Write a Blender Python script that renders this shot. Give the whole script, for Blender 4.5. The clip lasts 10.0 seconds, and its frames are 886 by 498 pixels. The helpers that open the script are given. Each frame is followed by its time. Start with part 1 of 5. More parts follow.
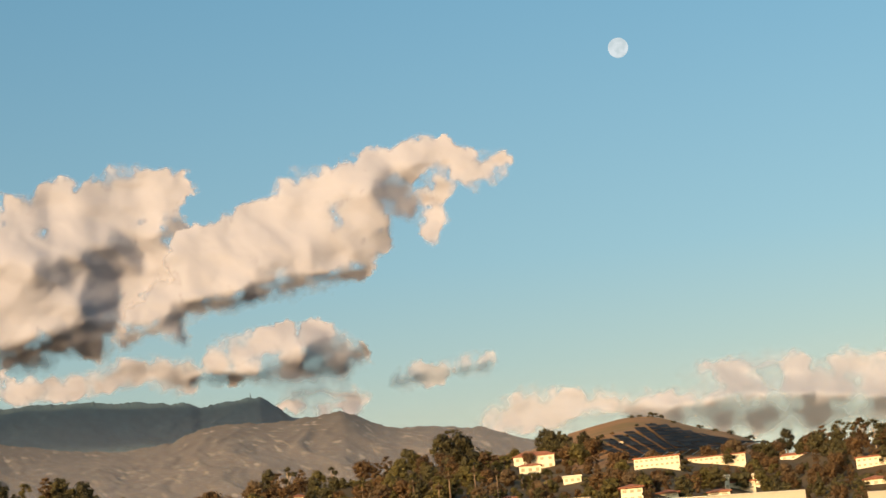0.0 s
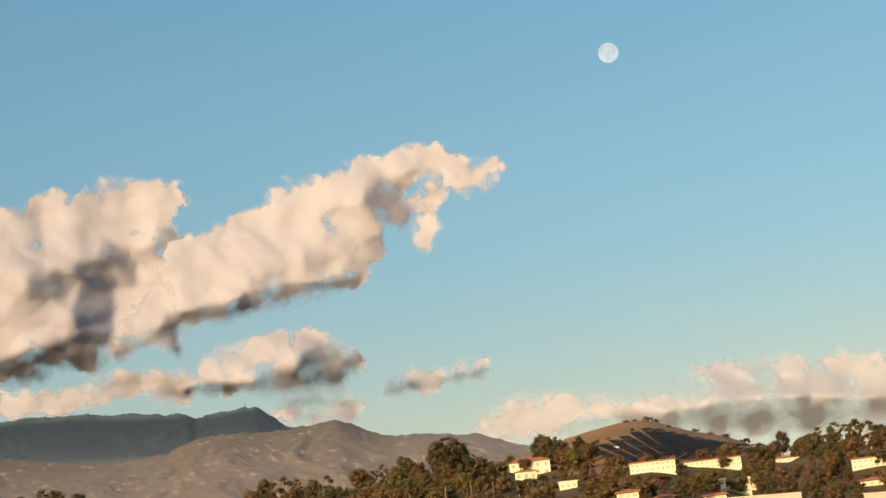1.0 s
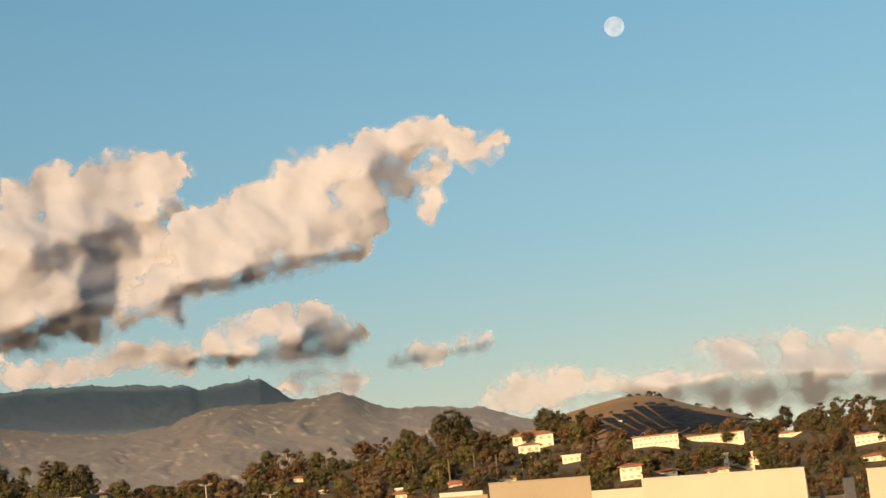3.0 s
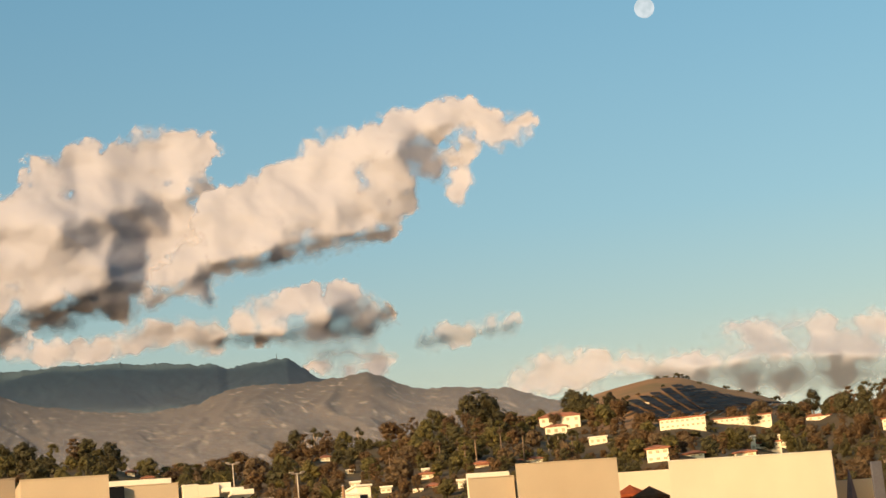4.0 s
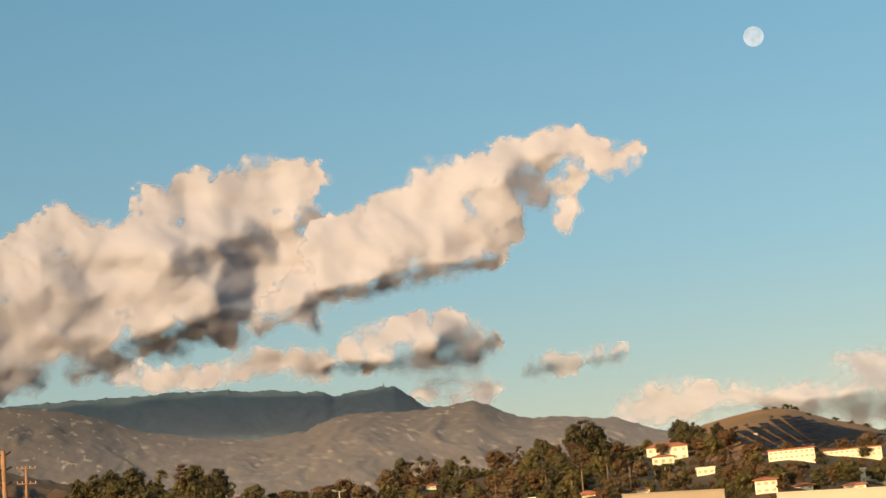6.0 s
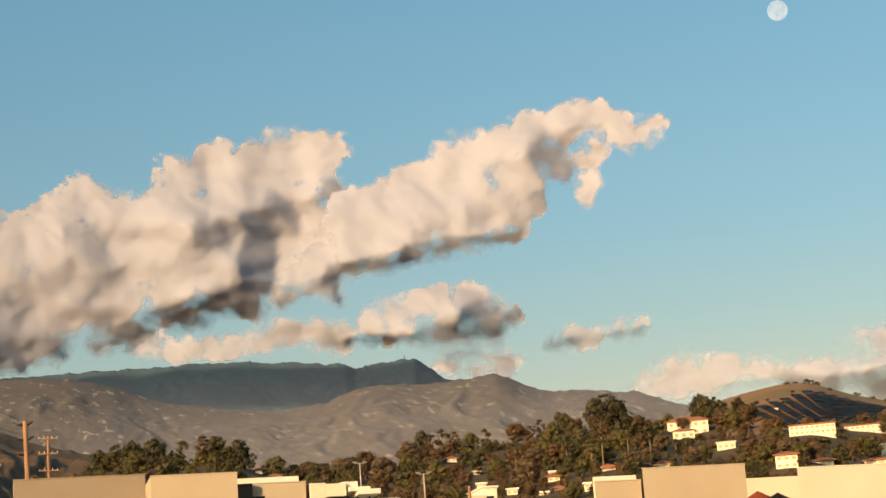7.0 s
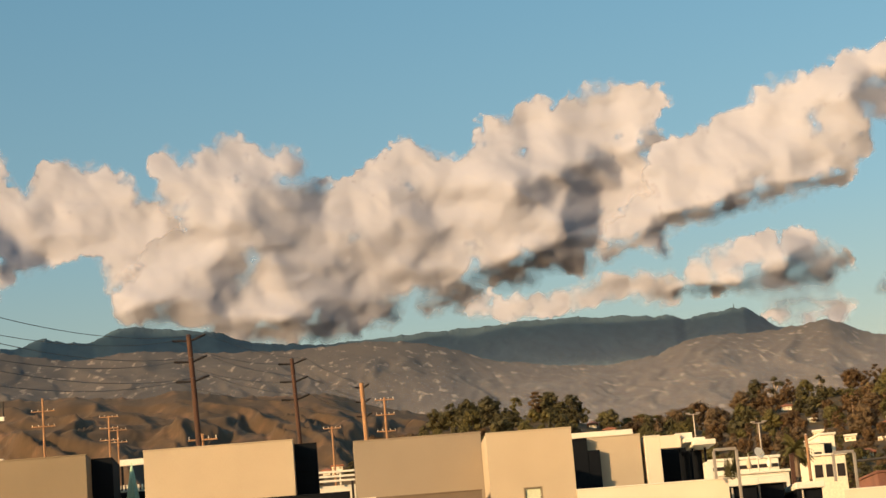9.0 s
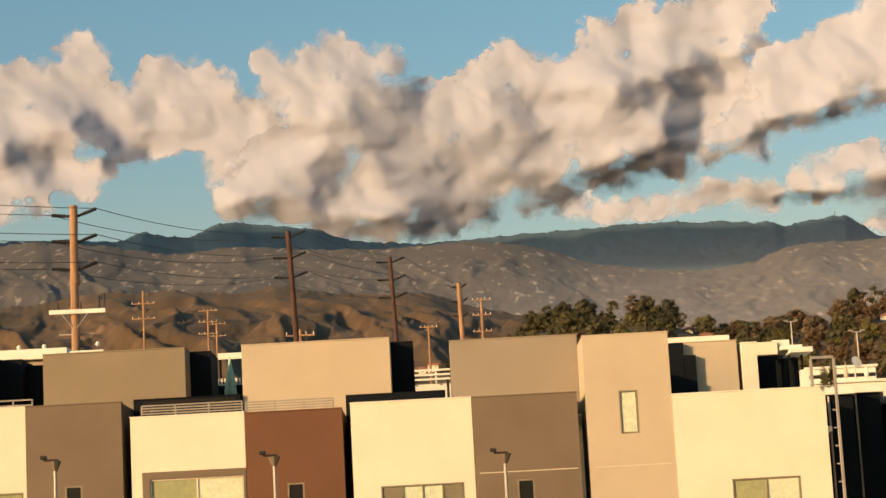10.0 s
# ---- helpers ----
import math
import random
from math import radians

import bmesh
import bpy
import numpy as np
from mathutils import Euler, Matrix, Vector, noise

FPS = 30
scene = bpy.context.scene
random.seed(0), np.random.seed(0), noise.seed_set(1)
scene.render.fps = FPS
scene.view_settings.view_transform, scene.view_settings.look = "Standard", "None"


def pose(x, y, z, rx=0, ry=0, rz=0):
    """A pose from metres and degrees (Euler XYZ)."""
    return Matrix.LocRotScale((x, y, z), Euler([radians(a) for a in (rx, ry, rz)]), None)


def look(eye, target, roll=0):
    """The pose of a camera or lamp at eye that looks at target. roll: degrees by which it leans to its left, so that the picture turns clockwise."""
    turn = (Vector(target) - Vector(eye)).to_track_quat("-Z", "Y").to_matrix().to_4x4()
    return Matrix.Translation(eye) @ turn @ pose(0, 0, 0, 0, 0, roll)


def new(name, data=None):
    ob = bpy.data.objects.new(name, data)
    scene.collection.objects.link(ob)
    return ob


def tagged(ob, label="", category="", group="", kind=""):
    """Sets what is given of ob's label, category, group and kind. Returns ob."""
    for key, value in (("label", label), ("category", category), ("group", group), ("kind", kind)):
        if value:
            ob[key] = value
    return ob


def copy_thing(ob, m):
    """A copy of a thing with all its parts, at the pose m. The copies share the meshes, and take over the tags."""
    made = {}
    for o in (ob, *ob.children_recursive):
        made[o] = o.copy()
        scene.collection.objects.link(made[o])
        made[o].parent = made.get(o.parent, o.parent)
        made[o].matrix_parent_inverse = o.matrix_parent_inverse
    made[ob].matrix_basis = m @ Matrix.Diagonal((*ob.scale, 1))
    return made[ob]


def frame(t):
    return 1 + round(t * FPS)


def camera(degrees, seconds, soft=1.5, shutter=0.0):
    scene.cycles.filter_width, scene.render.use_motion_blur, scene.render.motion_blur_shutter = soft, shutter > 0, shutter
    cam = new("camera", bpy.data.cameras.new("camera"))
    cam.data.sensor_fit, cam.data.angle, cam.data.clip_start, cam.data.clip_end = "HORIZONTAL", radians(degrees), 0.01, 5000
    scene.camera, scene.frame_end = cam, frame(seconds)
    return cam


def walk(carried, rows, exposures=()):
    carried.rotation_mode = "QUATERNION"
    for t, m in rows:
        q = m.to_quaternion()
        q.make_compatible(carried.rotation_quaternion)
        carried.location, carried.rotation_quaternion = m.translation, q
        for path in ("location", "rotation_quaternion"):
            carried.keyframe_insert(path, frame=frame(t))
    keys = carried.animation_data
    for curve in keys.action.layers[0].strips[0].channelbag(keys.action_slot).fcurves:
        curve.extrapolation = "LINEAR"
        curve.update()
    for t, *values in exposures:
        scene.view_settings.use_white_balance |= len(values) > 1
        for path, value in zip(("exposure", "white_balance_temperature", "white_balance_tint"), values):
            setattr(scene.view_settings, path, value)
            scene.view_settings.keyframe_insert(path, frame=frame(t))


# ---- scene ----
EYE = 1.7                      # the eye stands on the ground, and only turns
FOV = 24.0
cam = camera(FOV, 10.0)
ROWS = [
    (0.0, -15.788, 13.179, 5.379),
    (0.5, -15.852, 13.448, 5.849),
    (1.0, -15.804, 13.374, 6.15),
    (1.5, -16.066, 13.14, 6.145),
    (2.0, -15.795, 12.985, 6.106),
    (2.5, -15.798, 12.764, 5.884),
    (4.0, -15.081, 12.174, 5.279),
    (4.5, -13.606, 11.732, 4.778),
    (5.0, -12.385, 13.278, 4.675),
    (5.5, -12.54, 13.197, 4.44),
    (6.0, -12.251, 13.2, 4.397),
    (7.5, -10.945, 12.109, 3.372),
    (8.0, -7.866, 11.563, 3.481),
    (8.5, -3.694, 10.42, 4.056),
    (9.0, -2.458, 11.927, 4.678),
    (9.5, 0.196, 10.376, 3.518),
    (10.0, 0.0, 9.362, 3.018),
]
SUN_AZ, SUN_EL = 232.0, 15.0   # compass bearing from +y, clockwise
walk(cam, [(t, pose(0, 0, EYE, 90 + pitch, roll, yaw)) for t, yaw, pitch, roll in ROWS], [(0.0, 0.37, 8500.0, -3.5), (10.0, 0.37, 8500.0, -3.5)])

# ---------------------------------------------------------------- light
world = bpy.data.worlds.new("sky")
scene.world = world
world.use_nodes = True
wn = world.node_tree
sky = wn.nodes.new("ShaderNodeTexSky")
sky.sky_type = "NISHITA"
sky.sun_disc = False
sky.sun_elevation = radians(SUN_EL)
sky.sun_rotation = radians(SUN_AZ)
sky.air_density, sky.dust_density, sky.ozone_density = 1.0, 2.0, 4.2
bg = wn.nodes["Background"]
bg.inputs["Strength"].default_value = 0.15
# evening haze: the sky warms and pales towards the horizon all round
w_dir, w_sep, w_ramp, w_mul = wn.nodes.new("ShaderNodeTexCoord"), wn.nodes.new("ShaderNodeSeparateXYZ"), wn.nodes.new("ShaderNodeValToRGB"), wn.nodes.new("ShaderNodeMix")
w_mul.data_type, w_mul.blend_type = "RGBA", "MULTIPLY"
w_mul.inputs["Factor"].default_value = 1.0
w_ramp.color_ramp.elements[0].position, w_ramp.color_ramp.elements[0].color = 0.15, (1.40, 0.97, 0.73, 1)
w_ramp.color_ramp.elements[1].position, w_ramp.color_ramp.elements[1].color = 0.36, (0.90, 1.055, 1.03, 1)
w_mid = w_ramp.color_ramp.elements.new(0.22)
w_mid.color = (1.08, 1.0, 0.90, 1)
wn.links.new(w_dir.outputs["Generated"], w_sep.inputs["Vector"])
wn.links.new(w_sep.outputs["Z"], w_ramp.inputs["Fac"])
wn.links.new(sky.outputs["Color"], w_mul.inputs[6])
wn.links.new(w_ramp.outputs["Color"], w_mul.inputs[7])
wn.links.new(w_mul.outputs[2], bg.inputs["Color"])

sun = new("sun", bpy.data.lights.new("sun", "SUN"))
sun.data.energy, sun.data.angle, sun.data.color = 4.6, radians(0.6), (1.0, 0.67, 0.47)
sd = Vector((math.sin(radians(SUN_AZ)) * math.cos(radians(SUN_EL)), math.cos(radians(SUN_AZ)) * math.cos(radians(SUN_EL)), math.sin(radians(SUN_EL))))
sun.matrix_world = look(sd * 100, (0, 0, 0))


# ---------------------------------------------------------------- materials
def mat(name, colour, rough=0.8, colour2=None, scale=1.0, fine=8.0, bump=0.15, metal=0.0, coords="Object", spread=0.0, stretch=(1, 1, 1), contrast=(0.35, 0.65)):
    """A surface of two colours blended by coarse noise, with fine grain and relief; spread varies it from object to object."""
    m = bpy.data.materials.new(name)
    m.use_nodes = True
    nt = m.node_tree
    n, l = nt.nodes, nt.links
    b = n["Principled BSDF"]
    b.inputs["Roughness"].default_value, b.inputs["Metallic"].default_value = rough, metal
    tc = n.new("ShaderNodeTexCoord")
    mp = n.new("ShaderNodeMapping")
    mp.inputs["Scale"].default_value = stretch
    l.new(tc.outputs[coords], mp.inputs["Vector"])
    big, small = n.new("ShaderNodeTexNoise"), n.new("ShaderNodeTexNoise")
    big.inputs["Scale"].default_value, big.inputs["Detail"].default_value = scale, 5
    small.inputs["Scale"].default_value, small.inputs["Detail"].default_value = fine, 6
    l.new(mp.outputs["Vector"], big.inputs["Vector"])
    l.new(mp.outputs["Vector"], small.inputs["Vector"])
    ramp = n.new("ShaderNodeValToRGB")
    c2 = colour2 or [c * 0.82 for c in colour]
    ramp.color_ramp.elements[0].position, ramp.color_ramp.elements[1].position = contrast
    ramp.color_ramp.elements[0].color, ramp.color_ramp.elements[1].color = (*colour, 1), (*c2, 1)
    l.new(big.outputs["Fac"], ramp.inputs["Fac"])
    grain = n.new("ShaderNodeMix")
    grain.data_type, grain.blend_type = "RGBA", "MULTIPLY"
    grain.inputs["Factor"].default_value = 1.0
    g = n.new("ShaderNodeMapRange")
    g.inputs["From Min"].default_value, g.inputs["From Max"].default_value = 0.3, 0.7
    g.inputs["To Min"].default_value, g.inputs["To Max"].default_value = 0.86, 1.06
    l.new(small.outputs["Fac"], g.inputs["Value"])
    l.new(ramp.outputs["Color"], grain.inputs[6])
    l.new(g.outputs["Result"], grain.inputs[7])
    out = grain.outputs[2]
    if spread:
        info = n.new("ShaderNodeObjectInfo")
        r = n.new("ShaderNodeMapRange")
        r.inputs["To Min"].default_value, r.inputs["To Max"].default_value = 1 - spread, 1 + spread
        l.new(info.outputs["Random"], r.inputs["Value"])
        h = n.new("ShaderNodeMix")
        h.data_type, h.blend_type = "RGBA", "MULTIPLY"
        h.inputs["Factor"].default_value = 1.0
        l.new(out, h.inputs[6])
        l.new(r.outputs["Result"], h.inputs[7])
        out = h.outputs[2]
    l.new(out, b.inputs["Base Color"])
    if bump:
        bp = n.new("ShaderNodeBump")
        bp.inputs["Strength"].default_value, bp.inputs["Distance"].default_value = bump, 0.02
        l.new(small.outputs["Fac"], bp.inputs["Height"])
        l.new(bp.outputs["Normal"], b.inputs["Normal"])
    return m


def leaf_mat(name, colour, colour2):
    m = mat(name, colour, 0.75, colour2, 0.35, 2.0, 0.0, spread=0.3)
    b = m.node_tree.nodes["Principled BSDF"]
    out = m.node_tree.nodes["Material Output"]
    tr = m.node_tree.nodes.new("ShaderNodeBsdfTranslucent")
    tr.inputs["Color"].default_value = (*[c * 1.1 for c in colour], 1)
    mx = m.node_tree.nodes.new("ShaderNodeMixShader")
    mx.inputs[0].default_value = 0.2
    m.node_tree.links.new(b.outputs[0], mx.inputs[1])
    m.node_tree.links.new(tr.outputs[0], mx.inputs[2])
    m.node_tree.links.new(mx.outputs[0], out.inputs["Surface"])
    return m


M_CREAM = mat("cream_stucco", (0.78, 0.66, 0.50), 0.9, (0.73, 0.61, 0.46), 0.4, 30, 0.3)
M_TAN = mat("tan_stucco", (0.51, 0.41, 0.29), 0.9, (0.465, 0.372, 0.262), 0.35, 30, 0.3)
M_OLIVE = mat("olive_grey_stucco", (0.265, 0.207, 0.142), 0.9, (0.235, 0.184, 0.126), 0.4, 30, 0.3)
M_GREIGE = mat("greige_stucco", (0.36, 0.27, 0.19), 0.9, (0.33, 0.25, 0.175), 0.4, 30, 0.3)
M_TAUPE = mat("taupe_stucco", (0.188, 0.137, 0.095), 0.9, (0.165, 0.120, 0.084), 0.4, 30, 0.3)
M_RUST = mat("rust_stucco", (0.165, 0.078, 0.046), 0.9, (0.14, 0.068, 0.04), 0.4, 30, 0.3)
M_WHITE = mat("white_paint", (0.80, 0.74, 0.62), 0.7, (0.74, 0.68, 0.56), 0.8, 20, 0.1)
# navy of the walls, darkened to hold the shade between the blocks
M_NAVY_SHADE = mat("slate_siding_and_shade", (0.0065, 0.008, 0.011), 0.8, (0.005, 0.0065, 0.009), 0.5, 20, 0.15)
M_ROOF = mat("grey_roofing", (0.22, 0.20, 0.18), 0.9, (0.17, 0.15, 0.14), 0.5, 15, 0.3)
M_FRAME = mat("bronze_window_frame", (0.24, 0.185, 0.115), 0.5, None, 2, 20, 0.0)
M_STEEL = mat("galvanised_steel", (0.42, 0.37, 0.32), 0.5, (0.34, 0.29, 0.24), 1.0, 20, 0.1, 0.5)
M_RAIL = mat("grey_painted_rail", (0.33, 0.28, 0.23), 0.6, None, 2, 20, 0.0)
M_DARK = mat("dark_bronze_metal", (0.035, 0.03, 0.028), 0.5, None, 2, 20, 0.0)
M_WOOD = mat("weathered_pole_wood", (0.42, 0.23, 0.12), 0.85, (0.25, 0.13, 0.07), 1.2, 12, 0.5, stretch=(4, 4, 0.3))
M_WOODDARK = mat("creosoted_pole_wood", (0.085, 0.036, 0.021), 0.85, (0.05, 0.022, 0.013), 1.2, 12, 0.5, stretch=(4, 4, 0.3))
M_WIRE = mat("dark_cable", (0.06, 0.055, 0.05), 0.6, None, 1, 5, 0.0)
M_TILE = mat("terracotta_tile_roof", (0.36, 0.14, 0.075), 0.85, (0.27, 0.10, 0.06), 0.5, 6, 0.4, spread=0.15)
M_HOUSE = mat("hillside_stucco", (0.86, 0.78, 0.60), 0.9, (0.80, 0.71, 0.53), 0.2, 6, 0.1, spread=0.08)
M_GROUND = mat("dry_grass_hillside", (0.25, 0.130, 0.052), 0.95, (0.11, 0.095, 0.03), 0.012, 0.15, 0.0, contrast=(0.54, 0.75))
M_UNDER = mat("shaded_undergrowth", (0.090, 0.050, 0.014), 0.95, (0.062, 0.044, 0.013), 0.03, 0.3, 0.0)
M_VALLEY = mat("built_up_valley_floor", (0.10, 0.105, 0.10), 0.95, (0.06, 0.07, 0.055), 0.01, 0.2, 0.0)
M_HILLS = mat("chaparral_hills", (0.082, 0.047, 0.021), 0.95, (0.20, 0.106, 0.054), 0.045, 0.2, 0.0, contrast=(0.54, 0.74), stretch=(1, 0.35, 0.7))
M_SLOPE = mat("rocky_mountain_slope", (0.090, 0.077, 0.069), 0.95, (0.28, 0.23, 0.19), 0.06, 0.02, 0.0, contrast=(0.595, 0.68), stretch=(1.5, 0.35, 0.5))
# the blue of distant haze is put into this base colour
M_RANGE = mat("haze_blue_range", (0.056, 0.106, 0.134), 0.95, (0.048, 0.092, 0.118), 0.02, 0.05, 0.0, stretch=(1, 0.15, 1))
M_TRUNK = mat("grey_brown_bark", (0.22, 0.15, 0.10), 0.9, (0.13, 0.09, 0.06), 1.0, 8, 0.4)
M_PALEBARK = mat("pale_eucalyptus_bark", (0.50, 0.38, 0.27), 0.85, (0.30, 0.21, 0.14), 0.8, 6, 0.3)
L_OLIVE = leaf_mat("olive_green_leaves", (0.098, 0.080, 0.020), (0.060, 0.050, 0.014))
L_DARK = leaf_mat("dark_green_leaves", (0.068, 0.058, 0.019), (0.042, 0.036, 0.014))
L_BROWN = leaf_mat("brownish_leaves", (0.108, 0.060, 0.024), (0.066, 0.038, 0.016))
L_DUSTY = leaf_mat("dusty_leaves", (0.115, 0.074, 0.036), (0.075, 0.048, 0.023))
L_PALM = leaf_mat("palm_fronds", (0.13, 0.115, 0.035), (0.08, 0.07, 0.024))
M_SOLAR = mat("solar_glass", (0.030, 0.030, 0.032), 0.75, (0.018, 0.022, 0.03), 0.2, 2, 0.0)

M_GLASS = bpy.data.materials.new("window_glass")
M_GLASS.use_nodes = True
_b = M_GLASS.node_tree.nodes["Principled BSDF"]
_b.inputs["Base Color"].default_value = (0.012, 0.012, 0.012, 1)
_b.inputs["Roughness"].default_value = 0.06
_b.inputs["Specular IOR Level"].default_value = 0.2
M_BLIND = mat("closed_blind", (0.62, 0.62, 0.40), 0.6, (0.56, 0.56, 0.36), 1.0, 10, 0.0)
# near-black put in for unlit rooms and the shade behind a rail
M_UNLIT = mat("unlit_shade_black", (0.02, 0.018, 0.016), 0.9, None, 1, 5, 0.0)

for _m in (M_NAVY_SHADE, M_DARK, M_UNLIT, M_TAUPE, M_RUST, M_OLIVE):
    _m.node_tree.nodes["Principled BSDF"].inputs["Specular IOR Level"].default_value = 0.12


# ---------------------------------------------------------------- building blocks
def mesh_from(name, bm, material):
    me = bpy.data.meshes.new(name)
    bm.normal_update()
    bm.to_mesh(me)
    bm.free()
    me.materials.append(material)
    return me


def part(name, bm, material, parent, label="", smooth=False):
    ob = new(name, mesh_from(name, bm, material))
    ob.parent = parent
    if smooth:
        ob.data.polygons.foreach_set("use_smooth", [True] * len(ob.data.polygons))
    if label:
        ob["label"] = label
    return ob


def base(name, m, label, category, group="", kind=""):
    ob = new(name)
    ob.empty_display_size = 0.5
    ob.matrix_world = m
    return tagged(ob, label, category, group, kind)


def add_box(bm, x0, x1, y0, y1, z0, z1, bevel=0.0):
    """A box added to bm, its edges rounded off by bevel."""
    r = bmesh.ops.create_cube(bm, size=1.0, matrix=Matrix.LocRotScale(((x0 + x1) / 2, (y0 + y1) / 2, (z0 + z1) / 2), None, (x1 - x0, y1 - y0, z1 - z0)))
    if bevel:
        es = {e for v in r["verts"] for e in v.link_edges}
        bmesh.ops.bevel(bm, geom=list(es), offset=bevel, segments=2, affect="EDGES", profile=0.5)
    return bm


def box(x0, x1, y0, y1, z0, z1, bevel=0.0):
    return add_box(bmesh.new(), x0, x1, y0, y1, z0, z1, bevel)


def add_rod(bm, a, b, r0, r1=None, n=8):
    """A tapered rod from a to b."""
    a, b = Vector(a), Vector(b)
    d = b - a
    m = Matrix.Translation((a + b) / 2) @ d.to_track_quat("Z", "Y").to_matrix().to_4x4()
    bmesh.ops.create_cone(bm, cap_ends=True, segments=n, radius1=r0, radius2=r0 if r1 is None else r1, depth=d.length, matrix=m)
    return bm


def rod(a, b, r0, r1=None, n=8):
    return add_rod(bmesh.new(), a, b, r0, r1, n)


def polar(az, el, d):
    """The place at bearing az and elevation el (degrees) from the eye, d metres off over the ground."""
    a = radians(az)
    return Vector((d * math.sin(a), d * math.cos(a), EYE + d * math.tan(radians(el))))


def curve_of(points):
    xs, ys = [p[0] for p in points], [p[1] for p in points]
    return lambda a: np.interp(a, xs, ys)


# ---------------------------------------------------------------- noise on arrays
_rng = np.random.RandomState(7)
PERM = np.tile(_rng.permutation(256), 3)
GRAD = _rng.uniform(-1, 1, (256, 2))
GRAD /= np.linalg.norm(GRAD, axis=1)[:, None]


def perlin(x, y):
    xi, yi = np.floor(x).astype(int), np.floor(y).astype(int)
    xf, yf = x - xi, y - yi
    u, v = xf * xf * xf * (xf * (xf * 6 - 15) + 10), yf * yf * yf * (yf * (yf * 6 - 15) + 10)

    def g(i, j):
        k = PERM[(PERM[(xi + i) & 255] + yi + j) & 255]
        return GRAD[k, 0] * (xf - i) + GRAD[k, 1] * (yf - j)
    return ((g(0, 0) * (1 - u) + g(1, 0) * u) * (1 - v) + (g(0, 1) * (1 - u) + g(1, 1) * u) * v) * 1.5


def fbm(x, y, octaves=5, gain=0.5):
    s, a = 0.0, 1.0
    for _ in range(octaves):
        s = s + a * perlin(x, y)
        x, y, a = x * 2.03 + 17.1, y * 2.03 + 5.7, a * gain
    return s


def puffs(x, y, octaves=3, gain=0.5):
    """Round tops with creases between them."""
    s, a = 0.0, 1.0
    for _ in range(octaves):
        s = s + a * np.minimum(2 * np.abs(perlin(x, y)), 1.2)
        x, y, a = x * 2.1 + 11.3, y * 2.1 + 3.9, a * gain
    return s


def ridged(x, y, octaves=5):
    s, a = 0.0, 1.0
    for _ in range(octaves):
        s = s + a * (1 - np.abs(perlin(x, y))) ** 2
        x, y, a = x * 2.07 + 9.1, y * 2.07 + 2.3, a * 0.5
    return s / 1.9


def sheet(name, xs, ys, zs, material, keep=None, smooth=True, shift=(0.0, 0.0, 0.0)):
    """One mesh from arrays of places on a grid."""
    r, c = xs.shape
    idx = np.arange(r * c).reshape(r, c)
    q = np.stack([idx[:-1, :-1], idx[:-1, 1:], idx[1:, 1:], idx[1:, :-1]], -1).reshape(-1, 4)
    if keep is not None:
        k = keep[:-1, :-1] | keep[:-1, 1:] | keep[1:, 1:] | keep[1:, :-1]
        q = q[k.reshape(-1)]
    me = bpy.data.meshes.new(name)
    me.from_pydata((np.stack([xs, ys, zs], -1).reshape(-1, 3) + np.array(shift)).tolist(), [], q.tolist())
    me.materials.append(material)
    if smooth:
        me.polygons.foreach_set("use_smooth", [True] * len(me.polygons))
    return me


# ---------------------------------------------------------------- ground and hills
CREST = curve_of([(-180, 1), (-60, 2), (-30, 5.2), (-12, 5.5), (0, 6.0), (2.7, 6.9), (5.8, 7.1), (7.6, 6.6), (10, 6.4), (11.4, 6.8), (13.5, 6.95), (15.3, 7.1), (16.4, 7.25), (17.6, 7.35), (18.9, 7.4), (20, 7.75),
                  (20.8, 7.9), (21.6, 8.02), (22.35, 7.98), (22.8, 7.82), (23.5, 7.55), (24.4, 7.3), (26, 6.55), (28.6, 6.6), (34, 6.4), (60, 3), (180, 1)])
CREST_AT = curve_of([(-180, 900), (-10, 700), (8, 650), (12, 800), (17, 950), (20, 1450), (25, 1450), (27, 950), (40, 900), (180, 900)])


def ground_z(az, d):
    dc = CREST_AT(az)
    zc = EYE + dc * np.tan(np.radians(CREST(az)))
    u = np.clip((d - 112) / (dc - 112), 0, 1)
    over = np.clip((d - dc) / 500, 0, 1)
    lumps = 3.0 * fbm(d * np.sin(np.radians(az)) / 90 + 40, d * np.cos(np.radians(az)) / 90 + 40, 4) * np.clip(u * 3, 0, 1) * np.clip((1 - u) * 4, 0.08, 1)
    return zc * u ** 1.15 * (1 - 0.5 * over * over * (3 - 2 * over)) + lumps


def ground_at(az, el):
    """How far off the hillside stands under elevation el."""
    d = np.arange(150.0, float(CREST_AT(az)), 4.0)
    e = np.degrees(np.arctan2(ground_z(az, d) - EYE, d))
    k = np.argmax(e >= el) if np.any(e >= el) else len(d) - 1
    return float(d[k])


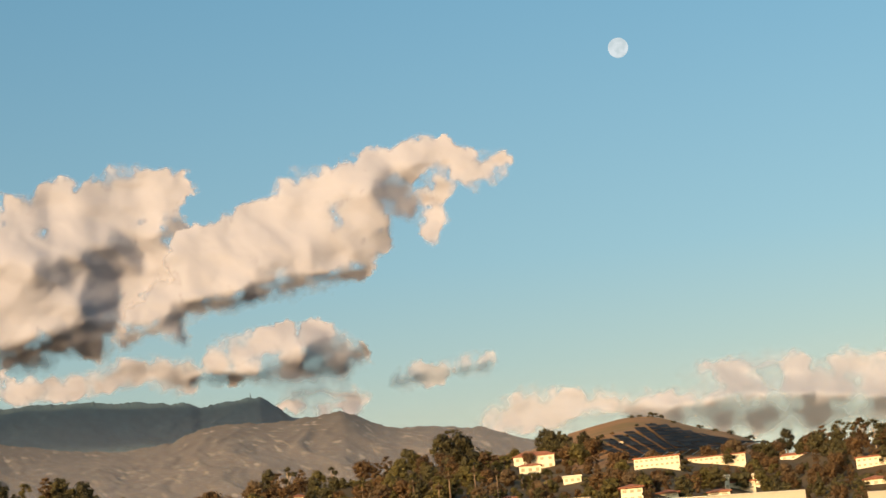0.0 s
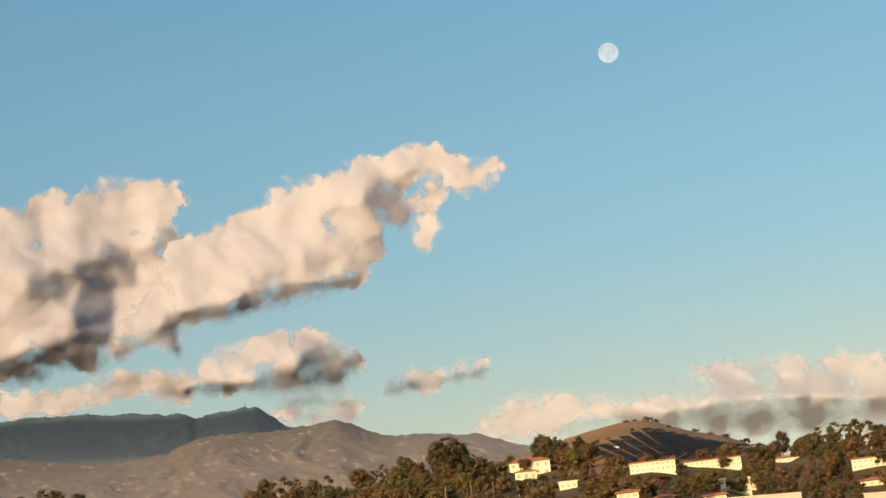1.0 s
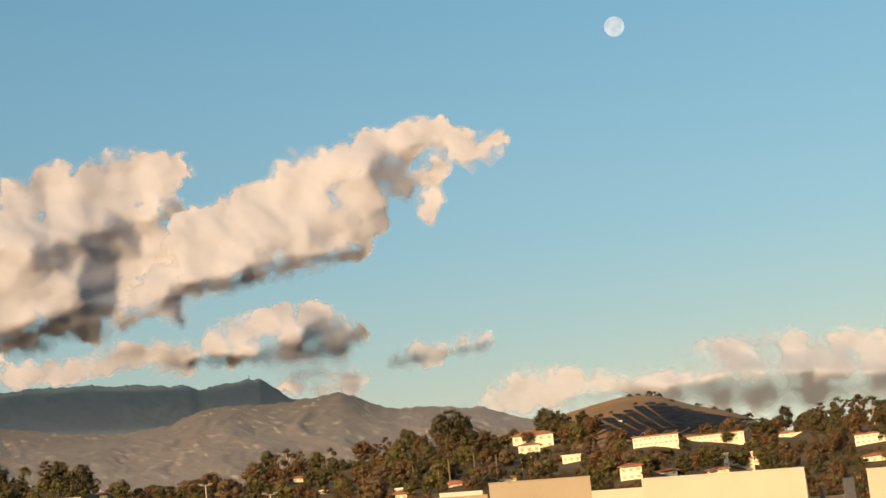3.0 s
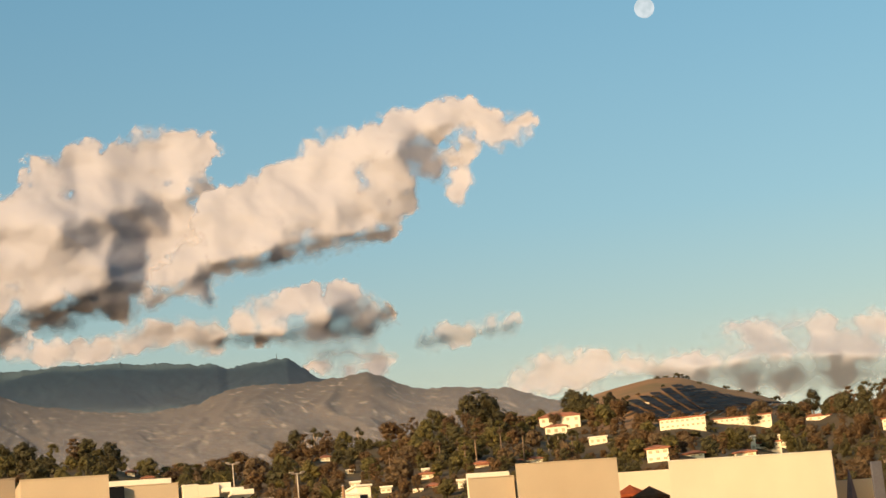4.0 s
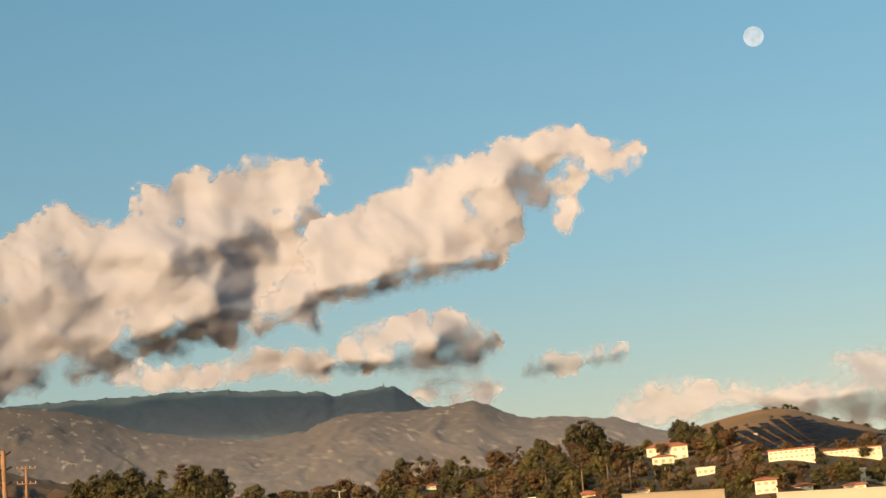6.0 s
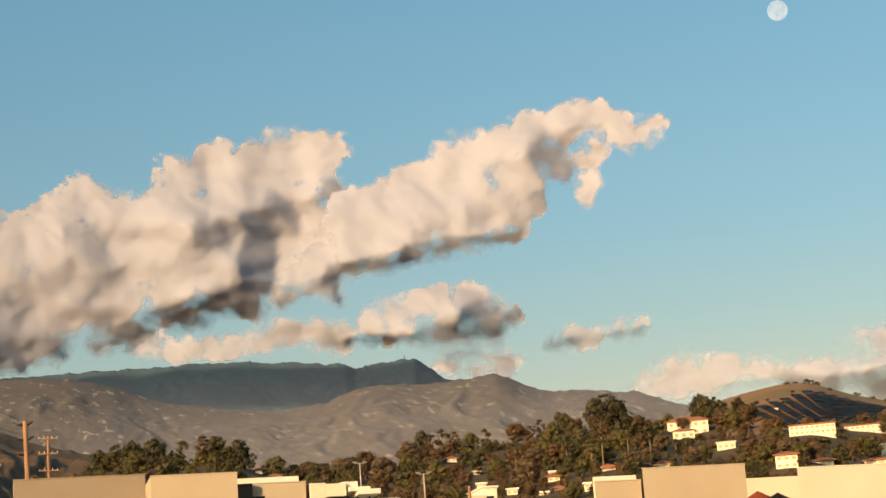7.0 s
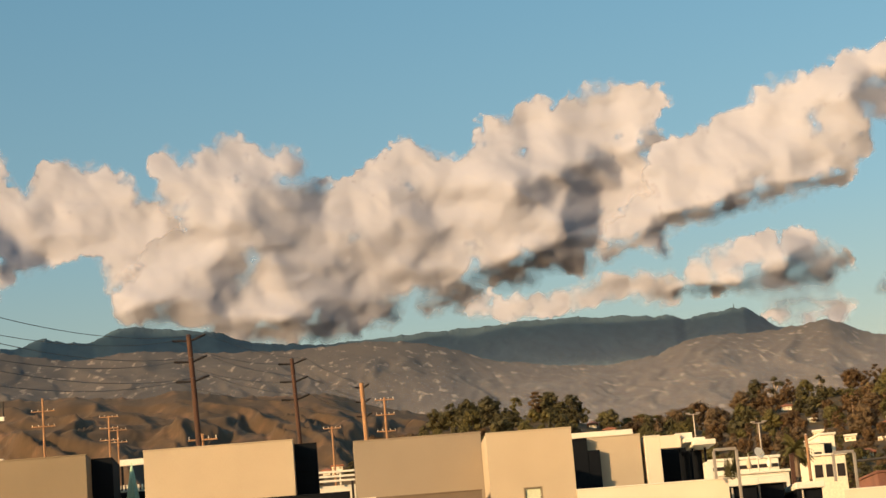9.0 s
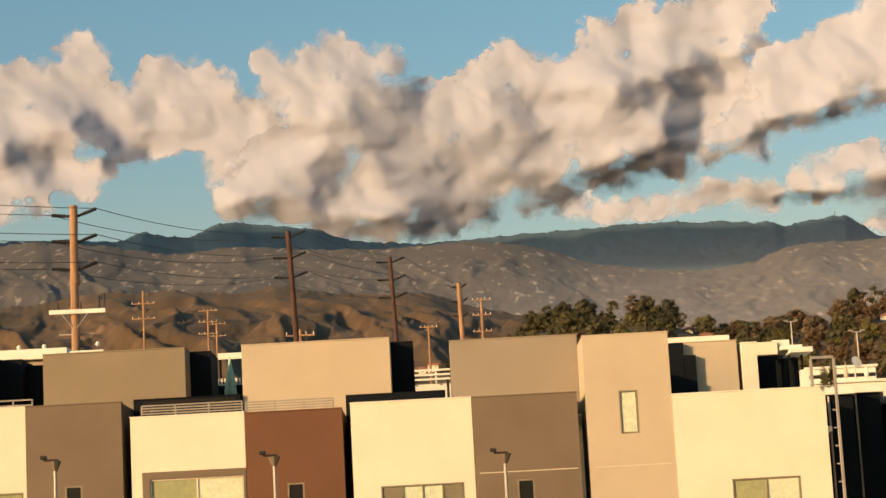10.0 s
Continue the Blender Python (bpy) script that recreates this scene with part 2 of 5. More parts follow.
def build_ground():
    az = np.concatenate([np.arange(-180, -24, 4.0), np.arange(-24, 40, 0.25), np.arange(40, 180.1, 4.0)])
    d = np.concatenate([[0.0, 20, 50, 90, 112], np.arange(125, 1500, 12.0), np.arange(1500, 2600, 60.0), [3000, 4900]])
    A, D = np.meshgrid(az, d)
    Z = ground_z(A, D)
    Z = np.where(D > 2700, 20.0, Z)
    me = sheet("ground", D * np.sin(np.radians(A)), D * np.cos(np.radians(A)), Z, M_GROUND)
    me.materials.append(M_VALLEY)
    mid = 0.25 * (A[:-1, :-1] + A[:-1, 1:] + A[1:, 1:] + A[1:, :-1])
    far = D[:-1, :-1]
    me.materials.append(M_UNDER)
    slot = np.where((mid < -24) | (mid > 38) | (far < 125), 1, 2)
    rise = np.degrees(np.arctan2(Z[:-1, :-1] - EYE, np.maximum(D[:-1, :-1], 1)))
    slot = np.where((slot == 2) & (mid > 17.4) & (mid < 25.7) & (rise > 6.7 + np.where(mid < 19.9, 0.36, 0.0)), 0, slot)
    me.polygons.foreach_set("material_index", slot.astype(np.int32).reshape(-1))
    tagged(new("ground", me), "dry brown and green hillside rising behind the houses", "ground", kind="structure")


def blurred_rows(F, n):
    """F averaged along its rows over n cells to either side."""
    P = np.pad(F, [(0, 0), (n, n)], mode="edge")
    return sum(P[:, i:i + F.shape[1]] for i in range(2 * n + 1)) / (2 * n + 1)


def ridge(name, points, foot, crest, back, az0, az1, material, relief, scale, label, step=0.06, rows=90, foot_el=3.0, wobble=0.03, spur=0.45, lean=1.2):
    """A range of hills: from its foot up to a crest of the given elevations, and down behind."""
    az = np.arange(az0, az1, step)
    v = np.linspace(0, 1.25, rows)
    A, V = np.meshgrid(az, v)
    D = np.where(V <= 1, foot + (crest - foot) * V, crest + (back - crest) * (V - 1) / 0.25)
    el = curve_of(points)(A)
    rim = np.clip((V - 0.93) / 0.07, 0, 1) * np.clip((1.25 - V) / 0.25, 0, 1)
    el = blurred_rows(el, 1)
    el = el + wobble * rim * (fbm(A * 3.1, A * 0 + 3.3, 4) + 0.5 * fbm(A * 11.0, A * 0 + 8.1, 3))
    zc = crest * np.tan(np.radians(el))
    z0 = foot * math.tan(radians(foot_el))
    up = np.clip(V, 0, 1)
    X, Y = D * np.sin(np.radians(A)), D * np.cos(np.radians(A))
    bend = 0.5 * fbm(A * spur * 0.7 + 5, V * 2.5, 3)
    n = 0.65 * (ridged(A * spur + bend + lean * V, V * 0.9 + 8, 5) - 0.75) + 0.35 * (ridged(X / scale + 3, Y / scale * 0.6 + 8, 5) - 0.75)
    env = np.clip(up * 4, 0, 1) * np.clip((1 - up) * 3.0, 0, 1)
    Z = EYE + z0 + (zc - z0) * up ** 0.9 + relief * n * env
    Z = np.where(V > 1, EYE + zc - (V - 1) / 0.25 * zc * 0.5, Z)
    # nothing on the slope may rise over the crest line
    lim = EYE + D * np.tan(np.radians(el - 0.05 * np.clip((1 - up) * 6, 0, 1)))
    Z = np.where(V < 1, np.minimum(Z, lim), Z)
    return tagged(new(name, sheet(name, X, Y, Z, material)), label, "mountain", kind="structure")


build_ground()
ridge("brown_hills", [(-30, 7.6), (-20, 8.0), (-11.7, 8.2), (-10.8, 8.25), (-9.3, 8.52), (-8.4, 8.57), (-7.9, 8.45), (-7.1, 8.53), (-5.1, 8.38), (-4.2, 8.54), (-2.5, 8.27), (-1.2, 8.21), (0.06, 8.17), (1.1, 7.78), (3, 7.3), (6, 6.4), (9, 5.5)],
      1000, 1700, 1950, -26, 9, M_HILLS, 42, 150, "brown chaparral foothills with gullies and bare scars", 0.07, 110, 5.0, 0.05, 0.36, 1.3)
ridge("rocky_mountain", [(-30, 9.6), (-11.7, 9.84), (-10.75, 9.96), (-8.9, 9.83), (-7.1, 9.5), (-5.2, 9.68), (-3.65, 9.53), (-0.8, 9.43), (1.2, 9.54), (2.3, 9.42), (3.3, 9.18), (4.5, 8.74), (5.2, 8.62), (6.75, 8.39), (8, 8.32), (9.1, 8.47),
      (9.9, 8.77), (10.8, 8.86), (11.8, 8.79), (13, 8.86), (13.85, 8.95), (14.6, 8.58), (15.35, 8.34), (16.1, 8.33), (17.7, 8.16), (18.4, 7.86), (20, 7.45), (24, 6.8)],
      2300, 3300, 3500, -26, 24, M_SLOPE, 26, 200, "sunlit grey-brown mountain slopes with pale rock outcrops", 0.07, 130, 6.0, 0.04)
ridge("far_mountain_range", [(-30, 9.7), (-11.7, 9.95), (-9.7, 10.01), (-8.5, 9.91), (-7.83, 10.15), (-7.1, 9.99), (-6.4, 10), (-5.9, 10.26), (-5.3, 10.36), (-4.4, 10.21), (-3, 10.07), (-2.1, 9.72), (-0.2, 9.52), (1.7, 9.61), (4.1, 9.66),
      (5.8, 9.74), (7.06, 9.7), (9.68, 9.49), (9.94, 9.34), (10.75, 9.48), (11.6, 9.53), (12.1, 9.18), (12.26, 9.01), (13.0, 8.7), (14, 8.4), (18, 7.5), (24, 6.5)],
      3550, 4150, 4300, -26, 24, M_RANGE, 16, 420, "dark mountain range with haze blue put into its colour, under cloud shadow", 0.04, 80, 7.0, 0.045)


# ---------------------------------------------------------------- clouds and moon
def cloud_material():
    m = bpy.data.materials.new("cloud_vapour")
    m.use_nodes = True
    n, l = m.node_tree.nodes, m.node_tree.links
    n.remove(n["Principled BSDF"])
    d, t, tr = n.new("ShaderNodeBsdfDiffuse"), n.new("ShaderNodeBsdfTranslucent"), n.new("ShaderNodeBsdfTransparent")
    d.inputs["Color"].default_value = (0.358, 0.377, 0.462, 1)
    t.inputs["Color"].default_value = (0.358, 0.377, 0.462, 1)
    mix, fade = n.new("ShaderNodeMixShader"), n.new("ShaderNodeMixShader")
    mix.inputs[0].default_value = 0.02
    l.new(d.outputs[0], mix.inputs[1])
    l.new(t.outputs[0], mix.inputs[2])
    at = n.new("ShaderNodeAttribute")
    at.attribute_name = "thickness"
    l.new(at.outputs["Fac"], fade.inputs[0])
    l.new(tr.outputs[0], fade.inputs[1])
    l.new(mix.outputs[0], fade.inputs[2])
    l.new(fade.outputs[0], n["Material Output"].inputs["Surface"])
    return m


M_CLOUD = cloud_material()


def blurred(F, sigma):
    """F smoothed by a bell of that many cells."""
    n = max(1, int(sigma * 2.5))
    w = np.exp(-0.5 * (np.arange(-n, n + 1) / sigma) ** 2)
    w /= w.sum()
    for axis in (0, 1):
        P = np.pad(F, [(n, n) if k == axis else (0, 0) for k in (0, 1)], mode="edge")
        m = F.shape[axis]
        F = sum(w[i] * (P[i:i + m, :] if axis == 0 else P[:, i:i + m]) for i in range(2 * n + 1))
    return F


def cloud(name, lumps, shades, dist, label, seed=0.0, step=0.03, dense=1.0, fuzz=1.0, wide=1.0, grow=0.11, rag=1.0, face=0.30, deep=1.0, shift=(0.0, 0.0, 0.0)):
    """A cloud heaped up from round billows (bearing, elevation, radius in degrees), dist metres off. Its hollows and
    undersides are strokes (bearing and elevation of either end, radius, steepness) along which the face falls away from the sun;
    noise of falling size breaks up both, and thin rims let the sky through."""
    L = np.array(lumps)
    S = np.array(shades) if len(shades) else np.zeros((0, 6))
    az = np.arange((L[:, 0] - L[:, 2] * wide).min() - 0.9, (L[:, 0] + L[:, 2] * wide).max() + 0.9, step)
    el = np.arange((L[:, 1] - L[:, 2]).min() - 0.9, (L[:, 1] + L[:, 2]).max() + 0.9, step)
    A, E = np.meshgrid(az, el)
    wa = A + 0.16 * rag * fbm(A * 0.8 + seed, E * 0.8, 2) + 0.055 * rag * fbm(A * 2.3 + seed, E * 2.3 + 7, 3, 0.42)
    we = E + 0.16 * rag * fbm(A * 0.8 + 31 + seed, E * 0.8 + 9, 2) + 0.055 * rag * fbm(A * 2.3 + 21, E * 2.3 + seed, 3, 0.42)
    u = 0.10
    body, grey = np.zeros_like(A), np.ones_like(A)
    for a, e, r in L:
        body += np.exp(np.clip((r - np.hypot((wa - a) / wide, we - e)) / u, -30, 12))
    sa = A + 0.20 * rag * fbm(A * 1.1 + 60 + seed, E * 1.1, 4, 0.55)
    se = E + 0.16 * rag * fbm(A * 1.1 + 80 + seed, E * 1.1 + 4, 4, 0.55)
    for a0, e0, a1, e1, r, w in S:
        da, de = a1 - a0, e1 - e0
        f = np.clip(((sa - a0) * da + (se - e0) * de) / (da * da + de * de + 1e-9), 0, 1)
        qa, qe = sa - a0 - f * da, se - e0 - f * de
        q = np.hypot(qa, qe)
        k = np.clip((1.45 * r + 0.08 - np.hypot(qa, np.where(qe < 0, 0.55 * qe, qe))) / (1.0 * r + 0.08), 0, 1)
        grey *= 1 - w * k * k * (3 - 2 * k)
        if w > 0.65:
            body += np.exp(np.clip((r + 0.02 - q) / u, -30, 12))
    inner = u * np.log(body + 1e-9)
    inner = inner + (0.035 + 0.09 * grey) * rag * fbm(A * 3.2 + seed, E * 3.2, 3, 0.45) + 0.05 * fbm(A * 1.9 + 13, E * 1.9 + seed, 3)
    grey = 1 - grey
    soft = fuzz * np.clip(0.25 + 0.32 * fbm(A * 0.9 + 70 + seed, E * 0.9, 3) + 0.24 * grey, 0.09, 0.7)
    K = np.clip((inner + grow) / soft, 0, 1)
    K = K * K * (3 - 2 * K) * dense
    K[0, :] = K[-1, :] = 0
    K[:, 0] = K[:, -1] = 0
    # how the face turns to the sun, from which its depth follows
    lobes = puffs(wa * 0.8 + seed, we * 0.9, 3, 0.55) - 0.75
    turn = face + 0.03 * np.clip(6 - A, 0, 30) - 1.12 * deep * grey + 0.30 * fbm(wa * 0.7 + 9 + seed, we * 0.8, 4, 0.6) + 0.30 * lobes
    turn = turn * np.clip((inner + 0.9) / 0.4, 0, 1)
    n0, n1 = A.shape
    ky, kx = np.meshgrid(2 * np.pi * np.fft.fftfreq(2 * n0, step), 2 * np.pi * np.fft.fftfreq(2 * n1, step), indexing="ij")
    along = -0.938 * kx + 0.345 * ky
    T = np.fft.fft2(np.pad(turn, [(0, n0), (0, n1)]))
    D = np.real(np.fft.ifft2(T * -1j * along / (along ** 2 + 0.05 * (kx ** 2 + ky ** 2) + 0.03)))[:n0, :n1]
    D = blurred(np.clip(D, -2.5, 2.5), 0.035 / step)
    deg = dist * radians(1.0)
    keep = K > 0.004
    front = dist + deg * D
    rear = dist + deg * (np.maximum(D, 0) + 0.3 + 0.4 * np.clip(inner, 0, 1))
    meshes = []
    for Dm, thick, c in ((front, K, 1), (rear, K * np.clip(K * 3 - 2, 0, 1), 3)):
        Dm, ar, er = Dm[::c, ::c], np.radians(A[::c, ::c]), np.radians(E[::c, ::c])
        me = sheet(name, Dm * np.sin(ar), Dm * np.cos(ar), EYE + Dm * np.tan(er), M_CLOUD, keep[::c, ::c], shift=shift)
        at = me.attributes.new("thickness", "FLOAT", "POINT")
        at.data.foreach_set("value", thick[::c, ::c].reshape(-1).astype(np.float32))
        meshes.append(me)
    bm = bmesh.new()
    for me in meshes:
        bm.from_mesh(me)
    bmesh.ops.delete(bm, geom=[v for v in bm.verts if not v.link_faces], context="VERTS")
    bm.to_mesh(meshes[0])
    bm.free()
    return tagged(new(name, meshes[0]), label, "cloud", "clouds")


def haze(d, az0, az1, label):
    """A thin veil of evening haze, thickest low down and towards the right, d metres off."""
    A, E = np.meshgrid(np.arange(az0, az1, 0.4), np.arange(4.0, 10.6, 0.12))
    T = np.interp(A, [-10, 0, 6, 14], [0.05, 0.10, 0.25, 0.22]) * np.interp(E, [6.5, 8.0, 8.9, 9.8], [1.0, 0.7, 0.25, 0.0]) * (1 + 0.15 * fbm(A * 0.2, E * 0.6, 3))
    ar, er = np.radians(A), np.radians(E)
    me = sheet("haze", d * np.sin(ar), d * np.cos(ar), EYE + d * np.tan(er), M_CLOUD)
    me.attributes.new("thickness", "FLOAT", "POINT").data.foreach_set("value", T.reshape(-1).astype(np.float32))
    return tagged(new("haze", me), label, "haze", kind="structure")


LEFT_HEAP = [(-9.26, 14.78, 0.75), (-10.97, 14.19, 0.7), (-10.05, 14.03, 0.85), (-9.29, 13.41, 0.93), (-8.43, 13.55, 0.7), (-10.69, 12.82, 0.93), (-11.32, 11.92, 0.85), (-10.1, 12.05, 0.78), (-9.34, 11.51, 0.5), (-8.87, 11.88, 0.34), (-7.92, 12.63, 0.59), (-7.09, 14.14, 0.81), (-7.58, 13.54, 0.7), (-6.46, 14.13, 0.7), (-5.76, 13.88, 0.75), (-6.34, 13.05, 0.85), (-7.13, 12.76, 0.65), (-5.4, 12.87, 0.93), (-4.61, 12.92, 0.85), (-5.44, 11.87, 0.62), (-12.51, 13.44, 1.4), (-12.83, 11.93, 1.24), (-13.87, 12.68, 1.71), (-10.73, 10.92, 0.34), (-11.65, 10.78, 0.39)]
MAIN_LOW = [(-4.18, 11.9, 0.96), (-4.84, 11.23, 0.75), (-5.39, 11.02, 0.5), (-3.24, 11.71, 1.24), (-2.34, 10.59, 0.75), (-1.05, 11.15, 1.24), (-3.6, 10.64, 0.53), (0.53, 11.07, 1.09), (1.8, 11.24, 0.81), (3.42, 11.68, 0.9), (5.01, 11.89, 0.81), (6.45, 12.1, 0.85), (7.32, 12.26, 0.62), (0.17, 10.24, 0.47), (-1.1, 10.14, 0.37), (1.13, 10.5, 0.43)]
MAIN_END = [(8.41, 13.18, 0.56), (8.8, 13.93, 0.47), (8.23, 12.27, 0.47), (9.25, 13.59, 0.37), (9.52, 14.27, 0.23), (7.91, 11.45, 0.28), (8.94, 13.0, 0.47)]
MAIN_TOP = [(-4.22, 14.71, 0.4), (-3.78, 13.9, 0.65), (-3.12, 14.49, 0.62), (-2.27, 14.89, 0.53), (-2.84, 13.55, 1.01), (-1.53, 14.27, 0.71), (-0.72, 14.51, 0.53), (-1.43, 13.19, 1.17), (-0.02, 12.73, 1.24), (0.81, 13.23, 0.81), (1.8, 13.8, 0.78), (2.63, 14.33, 0.62), (3.47, 13.85, 0.68), (2.2, 12.53, 1.32), (4.14, 13.03, 1.32), (4.83, 13.91, 0.85), (5.37, 14.77, 0.71), (6.33, 14.88, 0.81), (5.57, 13.09, 1.32), (6.88, 13.76, 1.21), (7.75, 14.77, 1.01), (8.88, 15.05, 0.85), (7.81, 13.53, 0.96), (8.92, 15.48, 0.56), (9.55, 15.33, 0.4), (9.91, 15.37, 0.23), (8.27, 15.38, 0.62)]
ARM = [(10.18, 13.84, 0.43), (9.82, 13.25, 0.56), (10.98, 13.97, 0.59), (11.62, 13.93, 0.65), (9.14, 12.37, 0.56), (8.49, 11.95, 0.43), (10.6, 13.04, 0.81), (12.12, 14.25, 0.65), (13.0, 14.88, 0.62), (12.55, 13.67, 0.96), (13.61, 14.84, 0.56), (14.13, 14.95, 0.56), (13.52, 13.75, 0.85), (14.63, 15.1, 0.56), (14.84, 14.27, 0.7), (14.3, 13.54, 0.59), (15.47, 15.43, 0.56), (15.7, 14.82, 0.53), (16.26, 15.62, 0.53), (16.92, 15.77, 0.48), (17.42, 15.6, 0.45), (17.85, 15.31, 0.39), (18.32, 15.15, 0.34), (18.64, 15.2, 0.34), (18.88, 15.3, 0.22), (16.88, 14.01, 0.37), (16.8, 13.7, 0.31), (16.72, 14.49, 0.28), (17.15, 14.84, 0.23), (11.38, 12.91, 0.65), (10.03, 12.77, 0.65)]
ARM_FOOT = [(14.1, 13.05, 0.37), (14.75, 13.19, 0.34), (13.45, 13.01, 0.42), (12.81, 12.91, 0.42), (15.13, 13.54, 0.39), (12.16, 12.77, 0.39)]
LOW = [(10.42, 10.58, 0.4), (11.06, 10.76, 0.43), (11.71, 10.98, 0.4), (12.53, 11.0, 0.4), (13.31, 10.97, 0.4), (13.89, 10.64, 0.34), (11.5, 10.34, 0.31), (12.6, 10.29, 0.4), (13.54, 10.25, 0.37), (7.62, 10.39, 0.4), (8.24, 10.46, 0.4), (9.0, 10.3, 0.4), (9.62, 10.21, 0.34), (7.15, 10.22, 0.31), (6.61, 10.17, 0.31), (5.99, 10.15, 0.28), (5.46, 10.15, 0.31), (4.93, 10.18, 0.31), (4.33, 10.22, 0.31), (14.07, 9.12, 0.28), (12.51, 9.26, 0.25), (13.29, 9.11, 0.28)]
SMALL = [(15.46, 9.67, 0.16), (16.02, 9.77, 0.2), (16.66, 9.87, 0.22), (17.3, 9.92, 0.22), (17.94, 9.96, 0.17)]
BANK = [(18.21, 8.3, 0.31), (19.18, 8.5, 0.36), (19.96, 8.45, 0.34), (21.06, 8.39, 0.28), (22.14, 8.26, 0.28), (23.04, 8.04, 0.4), (23.98, 8.07, 0.4), (25.1, 8.28, 0.37), (26.34, 8.31, 0.4), (27.51, 7.92, 0.43), (28.72, 7.9, 0.53), (24.88, 8.96, 0.2), (25.67, 9.01, 0.26), (26.26, 8.81, 0.28), (26.82, 8.47, 0.26), (28.07, 8.61, 0.39), (23.8, 8.98, 0.12), (24.11, 7.9, 0.5), (25.48, 7.73, 0.5), (26.99, 7.53, 0.5), (28.48, 7.33, 0.5), (29.91, 7.81, 0.7), (29.79, 7.07, 0.7)]
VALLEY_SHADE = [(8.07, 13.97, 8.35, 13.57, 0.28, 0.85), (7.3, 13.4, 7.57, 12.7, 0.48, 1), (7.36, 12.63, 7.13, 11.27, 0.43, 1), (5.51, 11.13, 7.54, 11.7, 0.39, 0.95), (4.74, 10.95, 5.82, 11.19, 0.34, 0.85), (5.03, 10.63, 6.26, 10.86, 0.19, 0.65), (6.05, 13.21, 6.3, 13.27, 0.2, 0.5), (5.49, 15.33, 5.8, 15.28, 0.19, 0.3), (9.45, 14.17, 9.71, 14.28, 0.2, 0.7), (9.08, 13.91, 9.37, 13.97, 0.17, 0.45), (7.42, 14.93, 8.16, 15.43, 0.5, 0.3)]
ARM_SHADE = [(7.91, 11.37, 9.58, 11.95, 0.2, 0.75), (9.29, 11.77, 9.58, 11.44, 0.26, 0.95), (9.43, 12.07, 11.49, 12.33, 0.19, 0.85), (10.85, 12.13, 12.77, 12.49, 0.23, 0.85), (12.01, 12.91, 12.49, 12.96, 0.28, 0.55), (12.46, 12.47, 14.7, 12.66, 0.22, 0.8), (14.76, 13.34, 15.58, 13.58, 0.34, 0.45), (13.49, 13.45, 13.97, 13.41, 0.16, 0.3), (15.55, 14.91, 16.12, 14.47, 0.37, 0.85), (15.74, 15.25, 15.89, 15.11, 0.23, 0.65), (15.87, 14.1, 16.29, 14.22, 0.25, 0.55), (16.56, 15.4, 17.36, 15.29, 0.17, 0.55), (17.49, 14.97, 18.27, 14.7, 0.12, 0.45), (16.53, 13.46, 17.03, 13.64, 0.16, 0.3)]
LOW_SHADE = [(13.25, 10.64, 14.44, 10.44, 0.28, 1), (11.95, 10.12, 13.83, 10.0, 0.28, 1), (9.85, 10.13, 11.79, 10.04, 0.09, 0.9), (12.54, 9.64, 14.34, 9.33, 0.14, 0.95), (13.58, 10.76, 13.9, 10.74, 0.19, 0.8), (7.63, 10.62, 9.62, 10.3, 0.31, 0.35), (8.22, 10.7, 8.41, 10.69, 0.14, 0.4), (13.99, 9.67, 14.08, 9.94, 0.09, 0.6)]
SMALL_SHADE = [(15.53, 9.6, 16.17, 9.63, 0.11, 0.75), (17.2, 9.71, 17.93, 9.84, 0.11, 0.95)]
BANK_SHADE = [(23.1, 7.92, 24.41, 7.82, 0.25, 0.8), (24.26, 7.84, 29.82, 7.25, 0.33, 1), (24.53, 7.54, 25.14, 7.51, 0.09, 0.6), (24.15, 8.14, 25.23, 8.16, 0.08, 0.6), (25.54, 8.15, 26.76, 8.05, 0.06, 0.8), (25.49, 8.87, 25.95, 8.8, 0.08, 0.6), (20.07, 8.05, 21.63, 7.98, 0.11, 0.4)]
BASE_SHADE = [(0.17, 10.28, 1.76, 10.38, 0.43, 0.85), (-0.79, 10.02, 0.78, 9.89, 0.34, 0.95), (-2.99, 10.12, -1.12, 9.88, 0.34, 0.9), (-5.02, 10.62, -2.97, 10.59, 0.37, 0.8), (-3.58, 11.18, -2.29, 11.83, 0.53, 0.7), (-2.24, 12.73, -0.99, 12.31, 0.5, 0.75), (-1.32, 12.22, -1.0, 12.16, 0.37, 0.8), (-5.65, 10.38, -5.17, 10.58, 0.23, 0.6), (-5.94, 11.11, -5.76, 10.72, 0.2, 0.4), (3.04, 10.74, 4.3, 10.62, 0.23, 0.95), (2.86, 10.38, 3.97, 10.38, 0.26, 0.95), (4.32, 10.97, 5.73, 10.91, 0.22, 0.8)]
